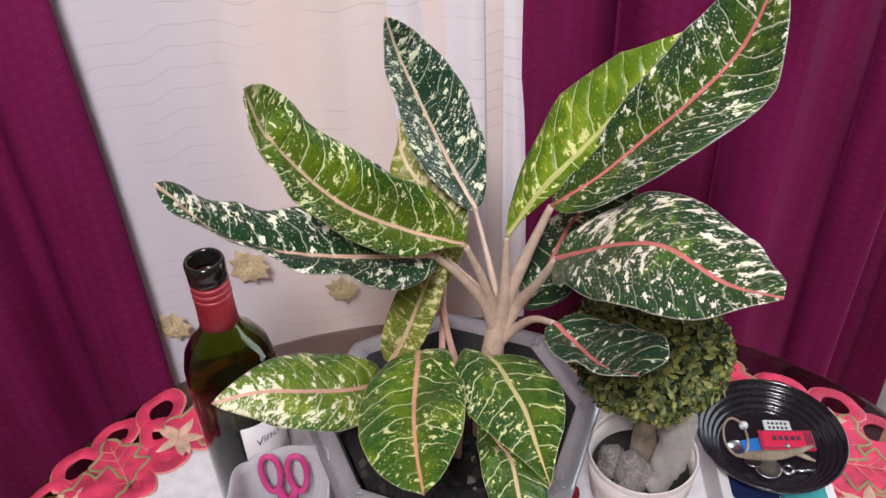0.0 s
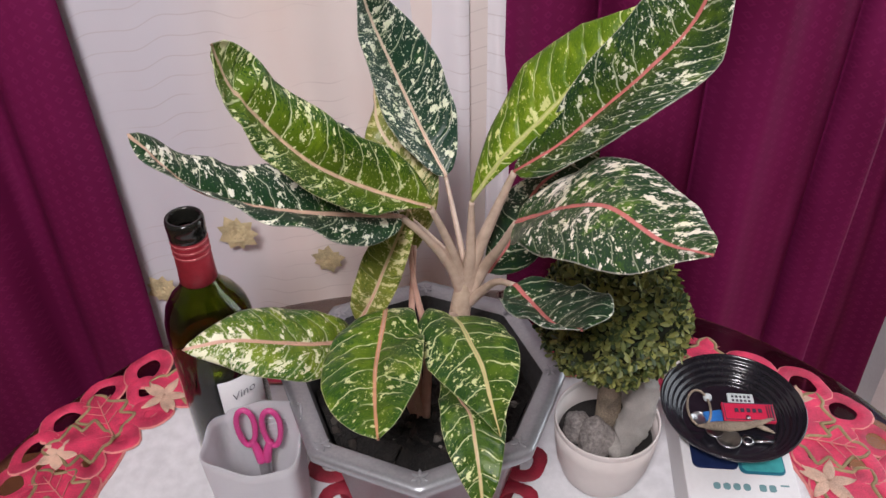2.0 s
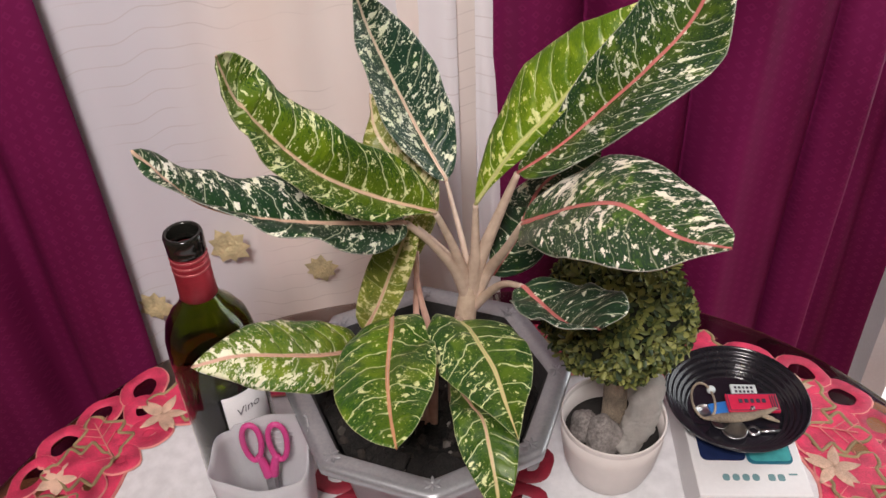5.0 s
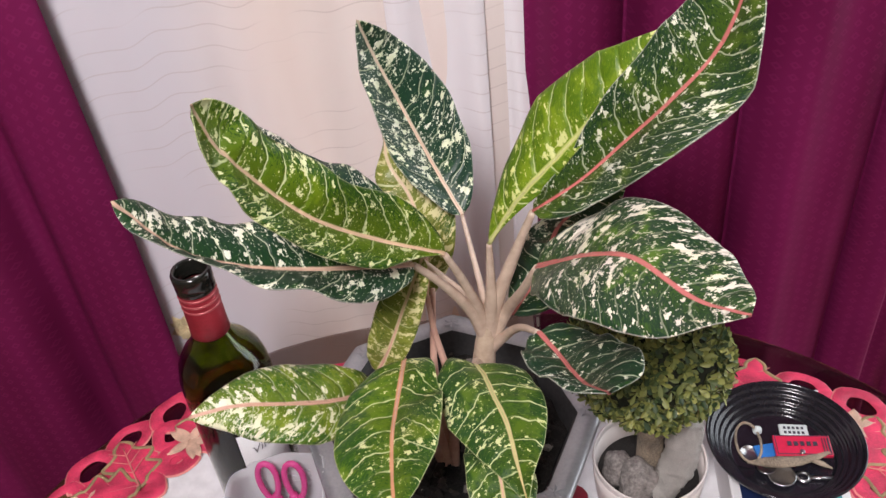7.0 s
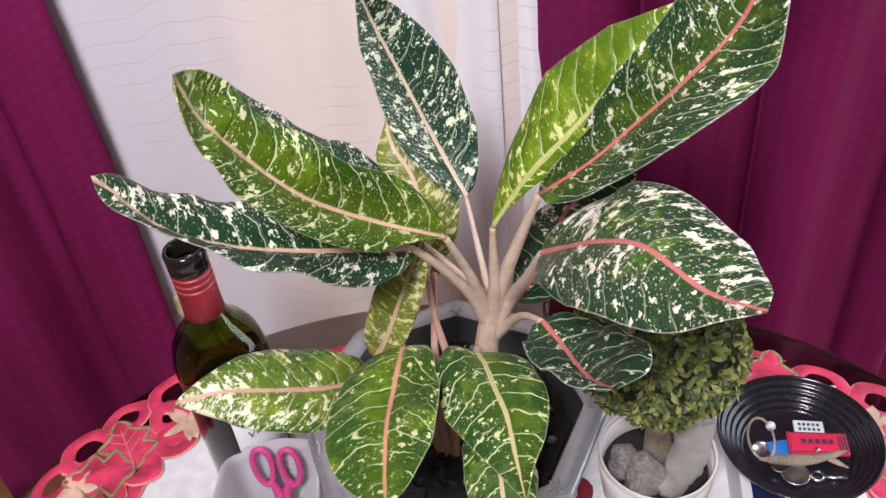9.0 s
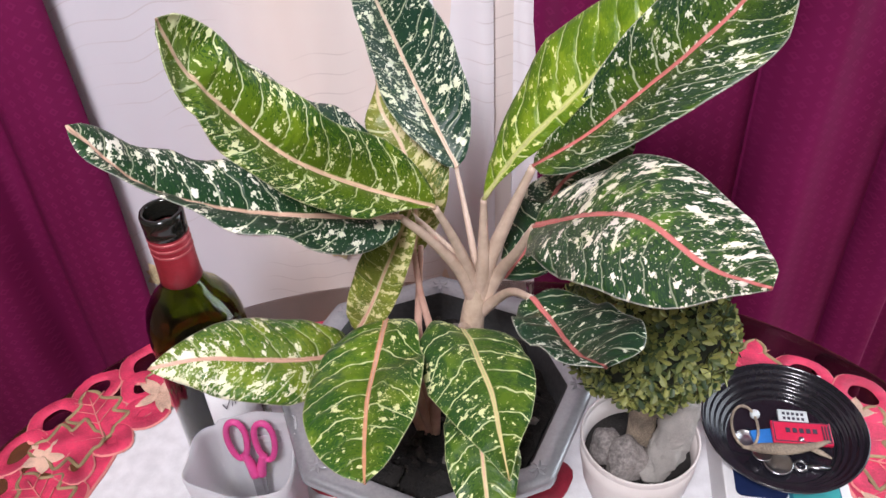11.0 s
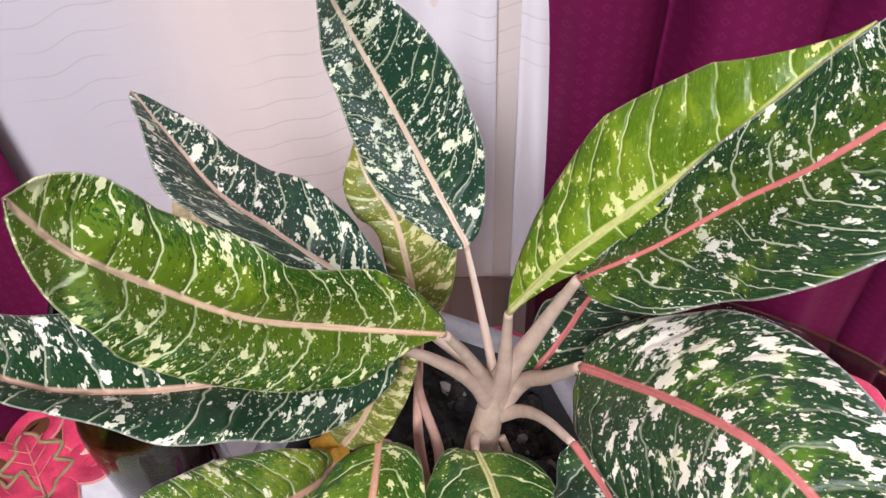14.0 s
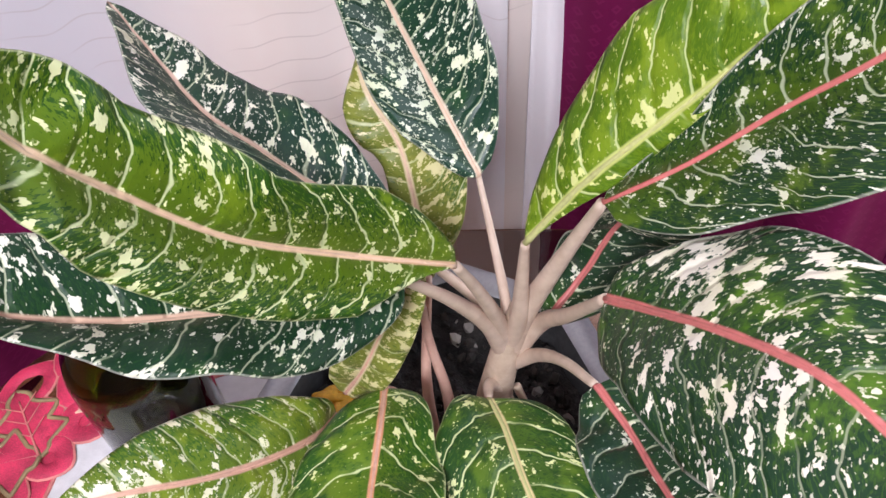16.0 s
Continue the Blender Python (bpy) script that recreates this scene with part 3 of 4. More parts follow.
CRUMB = Mat("soil_crumb", 0.95)
crumb_tone = CRUMB.t.nodes.new("ShaderNodeNewGeometry").outputs["Random Per Island"]
CRUMB.base(CRUMB.mix(CRUMB.ramp(crumb_tone, 0.90, 0.99), CRUMB.mix(crumb_tone, (0.012, 0.010, 0.009), (0.036, 0.028, 0.023)), (0.24, 0.22, 0.20)))
rnd = random.Random(14)
bm = bmesh.new()
for k in range(620):
    a, r = rnd.uniform(0, 6.283), 0.094 * math.sqrt(rnd.random())
    p = Vector((r * math.cos(a), r * math.sin(a), 0)) * octagon(a)
    h = 0.010 * (noise.noise(p * 45) + 0.6 * noise.noise(p * 110)) + 0.012 * math.exp(-((p.x - 0.03) ** 2 + (p.y + 0.02) ** 2) / 0.0012)
    sz = rnd.choice((0.0010, 0.0014, 0.0020, 0.0028, 0.0042))
    m4 = pose(PX + p.x, PY + p.y, SOILZ + h + sz * 0.3, rnd.uniform(0, 90), rnd.uniform(0, 90), rnd.uniform(0, 360)) @ Matrix.Diagonal((sz * rnd.uniform(0.8, 1.6), sz, sz * rnd.uniform(0.5, 0.9), 1))
    r = bmesh.ops.create_icosphere(bm, subdivisions=1, radius=1.0, matrix=m4)
    for v in r["verts"]:
        v.co += Vector((rnd.uniform(-1, 1), rnd.uniform(-1, 1), rnd.uniform(-1, 1))) * sz * 0.22
crumbs = part("soil_crumbs", bm, CRUMB.m, smooth=False)
tagged(crumbs, "loose dark crumbs and pale grit on the soil", "soil", kind="stuff")


def stone(name, at, size, seed, material, label, category="stone", group="", turn=0.0, rough=0.28, parent=None):
    bm = bmesh.new()
    bmesh.ops.create_icosphere(bm, subdivisions=4, radius=1.0)
    off = Vector((seed * 3.7, seed * 1.3, seed * 2.1))
    for v in bm.verts:
        p = v.co.copy()
        k = 1 + rough * noise.noise(p * 1.1 + off) + 0.12 * noise.noise(p * 2.7 + off) + 0.03 * noise.noise(p * 8 + off)
        v.co = Vector((p.x * size[0], p.y * size[1], p.z * size[2])) * k
    ob = part(name, bm, material)
    ob.matrix_world = pose(*at, 0, 0, turn)
    return tagged(ob, label, category, group)


rnd = random.Random(8)
for k, (sx, sy, sr) in enumerate(((-0.035, -0.075, 0.017), (0.01, -0.085, 0.020), (0.035, -0.06, 0.016), (-0.06, -0.05, 0.013), (0.045, -0.035, 0.014), (-0.02, -0.045, 0.015), (0.07, 0.0, 0.013), (0.06, -0.02, 0.012))):
    stone("soil_clod", (PX + sx, PY + sy, SOILZ + 0.006), (sr * 0.8, sr * 0.66, sr * 0.5), k + 20, SOIL, "dark clod of earth lying on the potting soil", "clod", "clods on the soil", rnd.uniform(0, 180), 0.6)
for k, (sx, sy) in enumerate(((-0.072, 0.02), (-0.058, 0.028), (-0.066, 0.008))):
    stone("yellow_leaf_scrap", (PX + sx, PY + sy, SOILZ + 0.012), (0.013, 0.008, 0.006), k + 40, WAX, "bright yellow withered scrap lying on the soil", "debris", "scraps on the soil", 50 * k, 0.5)

# ---- the plant ----
plant = thing("houseplant", (0.04, 0.48, SOILZ), "variegated dumb cane with cream flecked green leaves and pink ribs", "plant")


def world_part(name, bm, material, parent, label=""):
    """A part given in world places under a thing that stands elsewhere."""
    top = parent
    shift = Vector((0, 0, 0))
    while top:
        shift += Vector(top.location)
        top = top.parent
    bmesh.ops.translate(bm, verts=bm.verts, vec=-shift)
    return part(name, bm, material, parent, label)


def leaf(spine, left, right, material, rib, a=0.6, b=0.8, up=(0, 0, 1), bow=0.0, wave=0.0015, seed=0, curl=0.0, ribw=0.0021, label=""):
    """A blade on a curved spine. left and right: the half-blades' vectors where the leaf is widest, or several of them from base to tip."""
    nl, nh = 44, 10
    c, length = spline(spine, nl)
    pk = a / (a + b)
    top = pk ** a * (1 - pk) ** b
    sides = [[Vector(v) for v in (side if isinstance(side[0], (tuple, list)) else (side, side))] for side in (left, right)]
    bm = bmesh.new()
    uvl, uvm = bm.loops.layers.uv.new("leaf"), bm.loops.layers.uv.new("metric")
    rnd = random.Random(seed)
    ph = [rnd.uniform(0, 6.28) for _ in range(4)]
    rows, info = [], {}
    for i, p in enumerate(c):
        v = i / nl
        tan = (c[min(i + 1, nl)] - c[max(i - 1, 0)]).normalized()
        vv = min(max(v, 0.0), 1.0)
        w = (vv ** a) * ((1 - vv) ** b) / top if 0 < vv < 1 else 0.0
        row = []
        halves = []
        for side in sides:
            g = v * (len(side) - 1)
            k = min(int(g), len(side) - 2)
            d = side[k].lerp(side[k + 1], g - k)
            d = d - tan * d.dot(tan)
            halves.append(d)
        nrm = halves[1].normalized() - halves[0].normalized()
        nrm = nrm.cross(tan).normalized() if nrm.length > 0.2 else Vector(up)
        if nrm.dot(Vector(up)) < 0:
            nrm = -nrm
        for j in range(-nh, nh + 1):
            s = j / nh
            d = halves[0] if s < 0 else halves[1]
            f = abs(s)
            q = p + d * (w * f) + nrm * (bow * w * (f - f * f) * 4 * d.length - curl * w * f * f * d.length)
            q += nrm * wave * f ** 2 * (math.sin(v * 17 + ph[0 if s < 0 else 1]) + 0.5 * math.sin(v * 31 + ph[2 if s < 0 else 3])) * min(1, w * 2)
            # shallow troughs between side veins
            q += nrm * 0.0007 * math.sin((v * length - f * w * d.length * (0.35 + 18 * f * w * d.length)) / 0.0165 * 2 * math.pi) * f * (1 - f) * 4
            vert = bm.verts.new(q)
            info[vert] = ((s + 1) / 2, v, math.copysign(f * w * d.length, s), v * length)
            row.append(vert)
        rows.append(row)
    for r0, r1 in zip(rows, rows[1:]):
        for j in range(2 * nh):
            quad = (r0[j], r0[j + 1], r1[j + 1], r1[j])
            f = bm.faces.new(quad)
            for lp in f.loops:
                u0, v0, um, vm = info[lp.vert]
                lp[uvl].uv = (u0, v0)
                lp[uvm].uv = (um, vm)
    ob = world_part("leaf", bm, material, plant, label)
    so = ob.modifiers.new("blade", 'SOLIDIFY')
    so.thickness, so.offset = 0.0007, 0.0
    bm = bmesh.new()
    tube(bm, [tuple(p) for p in c[::4]], [ribw * 0.75, ribw * 0.5, ribw * 0.25, 0.0003], 8, steps=40)
    world_part("midrib", bm, rib, ob)
    return ob


def stalk(pts, r0, r1, material, name="petiole", flat=1.0):
    bm = bmesh.new()
    tube(bm, pts, [r0 * 0.86, r0 * 0.66, (r0 + r1) * 0.32, r1 * 0.66], 12, flat)
    return world_part(name, bm, material, plant)


RIBPINK = plain("rib_pink", PINK, 0.4, var=0.12, scale=120, bump=0.2)
RIBCREAM = plain("rib_cream", (0.66, 0.46, 0.34), 0.4, var=0.15, scale=120, bump=0.2)
RIBTAN = plain("rib_tan", TAN, 0.4, var=0.15, scale=120, bump=0.2)
RIBLIME = plain("rib_lime", (0.52, 0.52, 0.22), 0.4, var=0.15, scale=120, bump=0.2)

M_TALL = leaf_material("leaf_dark_pink_rib", (0.010, 0.040, 0.014), (0.085, 0.15, 0.012), PALE, PINK, 0.40, 0.22, 1.0, vein=0.7, halo=0.8)
M_LIME = leaf_material("leaf_lime", (0.075, 0.15, 0.006), (0.17, 0.26, 0.012), (0.60, 0.62, 0.24), (0.48, 0.52, 0.16), 0.34, 0.35, 2.0, vein=0.85, size=1.2)
M_WIDE = leaf_material("leaf_cream_flooded", (0.010, 0.038, 0.015), MIDG, (0.82, 0.75, 0.67), PINK, 0.46, 0.12, 3.0, vein=0.35, lean=0.05, size=1.15)
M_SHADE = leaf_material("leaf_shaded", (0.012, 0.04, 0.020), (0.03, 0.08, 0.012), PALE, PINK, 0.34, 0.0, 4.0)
M_TOP = leaf_material("leaf_blue_green", (0.008, 0.036, 0.020), (0.02, 0.07, 0.02), (0.72, 0.74, 0.60), (0.62, 0.50, 0.38), 0.66, 0.0, 5.0, vein=0.5)
M_BROAD = leaf_material("leaf_grass_green", (0.018, 0.066, 0.006), (0.14, 0.22, 0.010), (0.70, 0.72, 0.42), (0.66, 0.47, 0.32), 0.50, 0.10, 6.0, vein=0.9, halo=1.0)
M_LONG = leaf_material("leaf_deep_green", (0.008, 0.036, 0.015), (0.03, 0.09, 0.012), PALE, (0.66, 0.45, 0.33), 0.52, 0.0, 7.0, size=1.15)
M_PALE = leaf_material("leaf_yellow_cream", (0.04, 0.11, 0.012), (0.18, 0.25, 0.02), (0.80, 0.77, 0.60), TAN, 0.42, 0.35, 8.0, tip=0.24, halo=0.8)
M_FRONT = leaf_material("leaf_bright_green", (0.020, 0.078, 0.008), (0.12, 0.20, 0.014), (0.68, 0.70, 0.36), (0.62, 0.30, 0.17), 0.28, 0.30, 9.0, vein=0.95, halo=0.7)
M_FRONT2 = leaf_material("leaf_bright_green_cream_rib", (0.014, 0.058, 0.009), (0.085, 0.155, 0.013), (0.68, 0.70, 0.36), (0.60, 0.50, 0.25), 0.26, 0.28, 10.0, vein=0.95, halo=0.7)
M_OLD = leaf_material("leaf_yellowing", (0.055, 0.10, 0.012), (0.22, 0.24, 0.04), (0.62, 0.54, 0.30), (0.62, 0.50, 0.32), 0.66, 0.3, 11.0, halo=1.0)
M_BACK = leaf_material("leaf_blue_green_back", (0.008, 0.036, 0.022), (0.02, 0.06, 0.02), PALE, (0.66, 0.48, 0.38), 0.62, 0.0, 12.0, size=1.25)

# upper ring
leaf([(.081, .475, 1.073), (.112, .475, 1.095), (.139, .473, 1.123), (.162, .465, 1.153), (.187, .464, 1.187), (.2, .462, 1.235)],
     [(-.014, -.007, .018), (-.019, -.003, .019), (-.025, .003, .021), (-.032, .008, .022), (-.04, .013, .024)],
     [(-.005, -.05, .002), (-.01, -.049, -0), (-.01, -.05, -.004), (.007, -.046, -.013), (.008, -.039, -.015)],
     M_TALL, RIBPINK, .56, .57, (-.3, -.6, .7), 0.06, .0018, 1, label="long dark green leaf with a pink rib and cream flecks")
leaf([(.051, .474, 1.049), (.074, .475, 1.086), (.103, .477, 1.119), (.128, .476, 1.152), (.148, .478, 1.179), (.17, .485, 1.197)],
     [(-.007, .029, .003), (-.011, .028, .012), (-.018, .026, .019), (-.014, .023, .015), (.006, .009, -.001)],
     [(-.001, -.003, -.006), (.003, -.007, -.007), (.002, -.004, -.006), (.001, .001, -.008), (.005, -0, -.011)],
     M_LIME, RIBLIME, .67, .68, (-.5, -.4, .7), 0.10, .0012, 2, label="folded lime green leaf with pale flecks")
leaf([(.081, .443, 1.052), (.095, .421, 1.074), (.11, .397, 1.097), (.128, .369, 1.116), (.152, .331, 1.119), (.171, .31, 1.127)],
     [(.007, .025, .023), (.019, .035, .012), (.018, .039, .007), (.033, .025, .006), (.05, .021, .013)],
     [(-.026, -.025, -.02), (-.031, -.016, -.018), (-.038, -.018, -.023), (-.037, -.025, -.013), (-.03, -.027, .006)],
     M_WIDE, RIBPINK, .55, .60, (0, -.3, 1), 0.06, .0015, 3, label="broad arched leaf heavily flecked with cream, pink rib")
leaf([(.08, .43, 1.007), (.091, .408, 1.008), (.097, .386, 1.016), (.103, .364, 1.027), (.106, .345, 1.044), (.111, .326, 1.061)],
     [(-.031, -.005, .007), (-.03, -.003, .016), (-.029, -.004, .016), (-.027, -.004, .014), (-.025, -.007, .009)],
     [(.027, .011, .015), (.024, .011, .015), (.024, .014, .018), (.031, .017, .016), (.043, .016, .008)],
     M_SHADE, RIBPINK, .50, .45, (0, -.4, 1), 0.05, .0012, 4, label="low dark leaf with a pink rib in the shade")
leaf([(.032, .523, 1.038), (.016, .542, 1.063), (.002, .552, 1.093), (-.01, .557, 1.123), (-.02, .554, 1.154), (-.025, .541, 1.185)],
     [(-.012, -.026, .006), (-.014, -.034, .003), (-.011, -.037, -.001), (-.01, -.037, -.003), (-.016, -.032, -.006)],
     [(.025, .01, .005), (.03, .011, .01), (.031, .012, .013), (.029, .015, .013), (.025, .012, .011)],
     M_TOP, RIBCREAM, .54, .78, (0, -1, .5), 0.05, .0012, 5, label="upright blue green leaf thickly flecked with cream")
leaf([(.022, .459, 1.054), (-.019, .445, 1.08), (-.052, .428, 1.112), (-.074, .417, 1.145), (-.087, .405, 1.178), (-.091, .398, 1.208)],
     [(.023, .009, .035), (.034, .016, .022), (.042, .015, -.003), (.027, .03, -.011), (.025, .048, -.007)],
     [(.014, -.007, -.002), (.015, -.029, -.008), (.006, -.028, -.006), (.004, -.037, .001), (0, -.032, .015)],
     M_BROAD, RIBCREAM, .65, .65, (-.3, -.5, .8), 0.16, .0016, 6, label="broad glossy green leaf with a cream rib and hooked tip")
leaf([(.001, .455, 1.05), (-.03, .436, 1.065), (-.062, .419, 1.08), (-.092, .404, 1.097), (-.121, .394, 1.119), (-.149, .395, 1.155)],
     [(-.005, .021, .023), (0, .028, .02), (.007, .033, .013), (.013, .035, -.008), (.009, .042, -.013)],
     [(.002, -.036, -.012), (.006, -.036, -.001), (.006, -.032, .013), (-.005, -.02, .022), (-.009, -.015, .014)],
     M_LONG, RIBCREAM, .59, .64, (0, -.5, .8), 0.12, .003, 7, label="long dark leaf with cream rib and wavy edge")
leaf([(-.008, .489, 1.037), (-.033, .492, 1.061), (-.059, .502, 1.078), (-.084, .517, 1.087), (-.104, .537, 1.098), (-.125, .556, 1.116)],
     [(.021, .023, .011), (.019, .023, .008), (.015, .025, .002), (.012, .027, -.005), (.012, .031, -.01)],
     [(-.005, -.03, .023), (-.005, -.03, .025), (-.006, -.031, .027), (-.005, -.03, .026), (-.002, -.03, .026)],
     M_BACK, RIBCREAM, .60, .74, (0, -.6, .8), 0.05, .0012, 8, label="dark blue green leaf hidden behind a broader one")
leaf([(-.001, .506, .972), (.003, .516, .999), (-0, .527, 1.024), (-.006, .539, 1.047), (-.02, .553, 1.068), (-.024, .578, 1.088)],
     [(-.018, -.004, -.006), (-.011, -.007, -.009), (-.007, -.01, -.014), (-.009, -.013, -.02), (.001, -.009, -.022)],
     [(.017, .006, .01), (.022, .005, .011), (.028, .005, .011), (.029, .005, .011), (.029, .004, .01)],
     M_OLD, RIBCREAM, .58, .72, (0, -1, .3), 0.04, .0015, 9, label="yellowing upright leaf behind the others")
leaf([(-.038, .464, .942), (-.025, .462, .970), (-.012, .464, 1.003), (.006, .468, 1.046)],
     (-.017, -.002, .008), (.012, -.010, -.004), M_OLD, RIBTAN, .5, .5, (-.4, -.9, .2), 0.1, .0015, 10, label="narrow twisted yellow green leaf seen from beneath")
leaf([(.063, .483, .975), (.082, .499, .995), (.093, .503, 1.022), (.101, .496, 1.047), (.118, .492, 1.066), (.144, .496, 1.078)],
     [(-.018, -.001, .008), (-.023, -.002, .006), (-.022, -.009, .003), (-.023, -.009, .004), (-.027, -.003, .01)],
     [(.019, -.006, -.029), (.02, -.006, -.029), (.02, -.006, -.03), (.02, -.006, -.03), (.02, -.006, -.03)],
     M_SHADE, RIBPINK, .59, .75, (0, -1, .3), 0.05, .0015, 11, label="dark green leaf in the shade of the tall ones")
# lower ring
leaf([(-.047, .46, .924), (-.052, .437, .945), (-.069, .416, .964), (-.09, .399, .983), (-.117, .387, .997), (-.146, .378, .998)],
     [(.01, .021, .011), (-.003, .027, .009), (-.009, .03, .009), (-.01, .031, .012), (-.009, .022, .012)],
     [(.012, -.016, .001), (.012, -.018, -.005), (.013, -.024, -.015), (.009, -.024, -.022), (.004, -.022, -.026)],
     M_PALE, RIBTAN, .55, .84, (0, -.3, 1), 0.14, .0012, 12, label="low leaf flooded with cream at its tip")
leaf([(-.015, .454, .963), (-.015, .429, .971), (-.017, .402, .97), (-.017, .374, .976), (-.015, .344, .978), (-.011, .313, .982)],
     [(-.033, -.001, -.004), (-.034, -.001, .001), (-.036, -.002, .006), (-.039, -.004, .01), (-.043, -.005, .015)],
     [(.03, .004, .009), (.031, .004, .013), (.034, .004, .022), (.036, .002, .026), (.041, -0, .029)],
     M_FRONT, RIBTAN, .49, .53, (0, -.3, 1), 0.06, .0012, 13, label="round bright green leaf with an orange pink rib")
leaf([(.035, .451, .957), (.042, .43, .967), (.048, .407, .973), (.056, .383, .973), (.061, .355, .97), (.066, .325, .969)],
     [(-.031, .004, .021), (-.038, .001, .012), (-.039, -.003, .003), (-.03, -.005, .008), (-.018, -.008, .021)],
     [(.035, .01, -.003), (.031, .006, -.002), (.029, .004, .006), (.023, .002, .015), (.01, -0, .02)],
     M_FRONT2, RIBLIME, .48, .63, (0, -.3, 1), 0.08, .0012, 14, label="bright green leaf with a cream rib")
leaf([(.029, .431, .912), (.04, .41, .909), (.048, .39, .913), (.051, .369, .907), (.054, .351, .892), (.056, .337, .872)],
     [(-.017, .001, .011), (-.021, -0, .012), (-.025, -.002, .011), (-.023, -.003, .008), (-.023, -.004, .005)],
     [(.022, -.007, -.002), (.022, -.008, -.003), (.026, -.005, -.001), (.024, -.003, .002), (.022, -.001, .005)],
     M_FRONT2, RIBTAN, .50, .81, (0, -.5, 1), 0.06, .0012, 15, label="dark pointed leaf hanging over the pot rim")

# stems and stalks
bm = bmesh.new()
tube(bm, [(.036, .482, SOILZ - .01), (.038, .479, .90), (.042, .476, .945), (.046, .479, .972), (.051, .479, 1.000)], [.0120, .0118, .0100, .0078, .0040], 16)
for zz in (.87, .892):
    tube(bm, [(.040 + .0112 * math.cos(q * .7), .480 + .0112 * math.sin(q * .7), zz + .0015 * math.sin(q)) for q in range(10)], [.0012, .0018, .0010], 6)
world_part("stem", bm, STEMM, plant, "pale ringed stem")
HUB = Vector((.0457, .4795, .967))


def petiole(tip, r0, r1, material, start=0.0, arch=.004, via=None):
    """A stalk that sheathes the stem, leaves it steeply and bends out to its leaf."""
    tip = Vector(tip)
    way = (tip - HUB)
    flatway = Vector((way.x, way.y, 0)).normalized()
    a = HUB + flatway * .001 + Vector((0, 0, start - .016))
    c = Vector(via) if via else HUB + flatway * .006 + Vector((0, 0, start + .012))
    d = c.lerp(tip, .5) + Vector((0, 0, arch))
    stalk([tuple(a), tuple(c), tuple(d), tuple(tip)], r0, r1, material)


for tip, r0, r1, start, arch, via in (
        ((.081, .475, 1.073), .0082, .0036, .008, .002, None), ((.051, .474, 1.049), .0070, .0030, .014, .0, None),
        ((.081, .443, 1.052), .0068, .0036, .0, -.002, (.0600, .477, .984)), ((.08, .43, 1.007), .0054, .0030, -.006, .006, (.0590, .4685, .969)),
        ((.032, .523, 1.038), .0040, .0022, .012, .002, None), ((.022, .459, 1.054), .0062, .0032, .006, .004, None),
        ((.001, .455, 1.05), .0068, .0034, .002, .004, (.0350, .473, .990)), ((-.008, .489, 1.037), .0050, .0026, .004, .004, None)):
    petiole(tip, r0, r1, PETIOLE, start, arch, via)
petiole((.063, .483, .975), .0050, .0026, PETPINK, -.004, .002)
stalk([(.044, .474, .93), (.036, .466, .945), (.035, .451, .957)], .0055, .0030, PETIOLE)
stalk([(.044, .474, .90), (.042, .458, .915), (.036, .440, .905)], .0045, .0028, PETIOLE)
stalk([(.006, .462, SOILZ), (-.004, .468, .90), (-.012, .462, .945), (-.015, .454, .963)], .0055, .0028, PETPINK)
stalk([(.008, .466, SOILZ), (.002, .482, .92), (.006, .505, .985)], .0055, .0030, PETPINK)
stalk([(.010, .464, SOILZ), (.014, .474, .91), (.006, .480, .965), (.004, .478, 1.01)], .0055, .0026, PETPINK)
stalk([(.004, .462, SOILZ), (-.012, .464, .90), (-.022, .462, .94), (-.022, .462, .968)], .0045, .0026, PETIOLE)
stalk([(.004, .460, SOILZ), (-.010, .460, .88), (-.022, .458, .925), (-.047, .46, .924)], .0050, .0028, PETPINK)
stalk([(.050, .474, .93), (.056, .468, .915), (.058, .462, .885)], .0028, .0012, STEMM, "old_leaf_scar")

# ---- wine bottle ----
bottle = thing("wine_bottle", (-.173, .507, T + .002), "opened green glass wine bottle with red foil and handwritten label", "bottle")
prof = [(.006, .012), (.030, .002), (.0355, .004), (.0375, .010), (.0375, .182), (.0368, .195), (.0335, .209), (.027, .220), (.0195, .228), (.0152, .238), (.0142, .250), (.0140, .272)]
bm = lathe(prof + [(.0120, .272), (.0122, .250), (.0130, .239), (.0175, .230), (.025, .222), (.0312, .211), (.0345, .196), (.0352, .182), (.0352, .012), (.004, .016)], 56)
part("glass_body", bm, BOTTLEGLASS, bottle)
bm = lathe([(.003, .018), (.0346, .016), (.0346, .150), (.003, .150)], 48)
part("wine", bm, WINE, bottle, "dark red wine remaining in the bottle")
bm = lathe([(.0146, .238), (.0156, .239), (.0150, .250), (.0147, .283), (.0140, .284)], 40, close=True)
part("foil_capsule", bm, FOIL, bottle, "red foil sleeve round the neck")
for zz in (.268, .274, .280):
    bm = lathe([(.0148, zz - .0012), (.0153, zz), (.0148, zz + .0012), (.0140, zz)], 40, close=True)
    part("foil_band", bm, FOIL2, bottle)
bm = lathe([(.0138, .282), (.0150, .283), (.0152, .287), (.0146, .289), (.0153, .291), (.0155, .299), (.0146, .3015), (.0128, .3018), (.0118, .300), (.0112, .288)], 40, close=True)
part("lip", bm, BOTTLELIP, bottle, "dark screw thread lip")
bm = bmesh.new()
cols = []
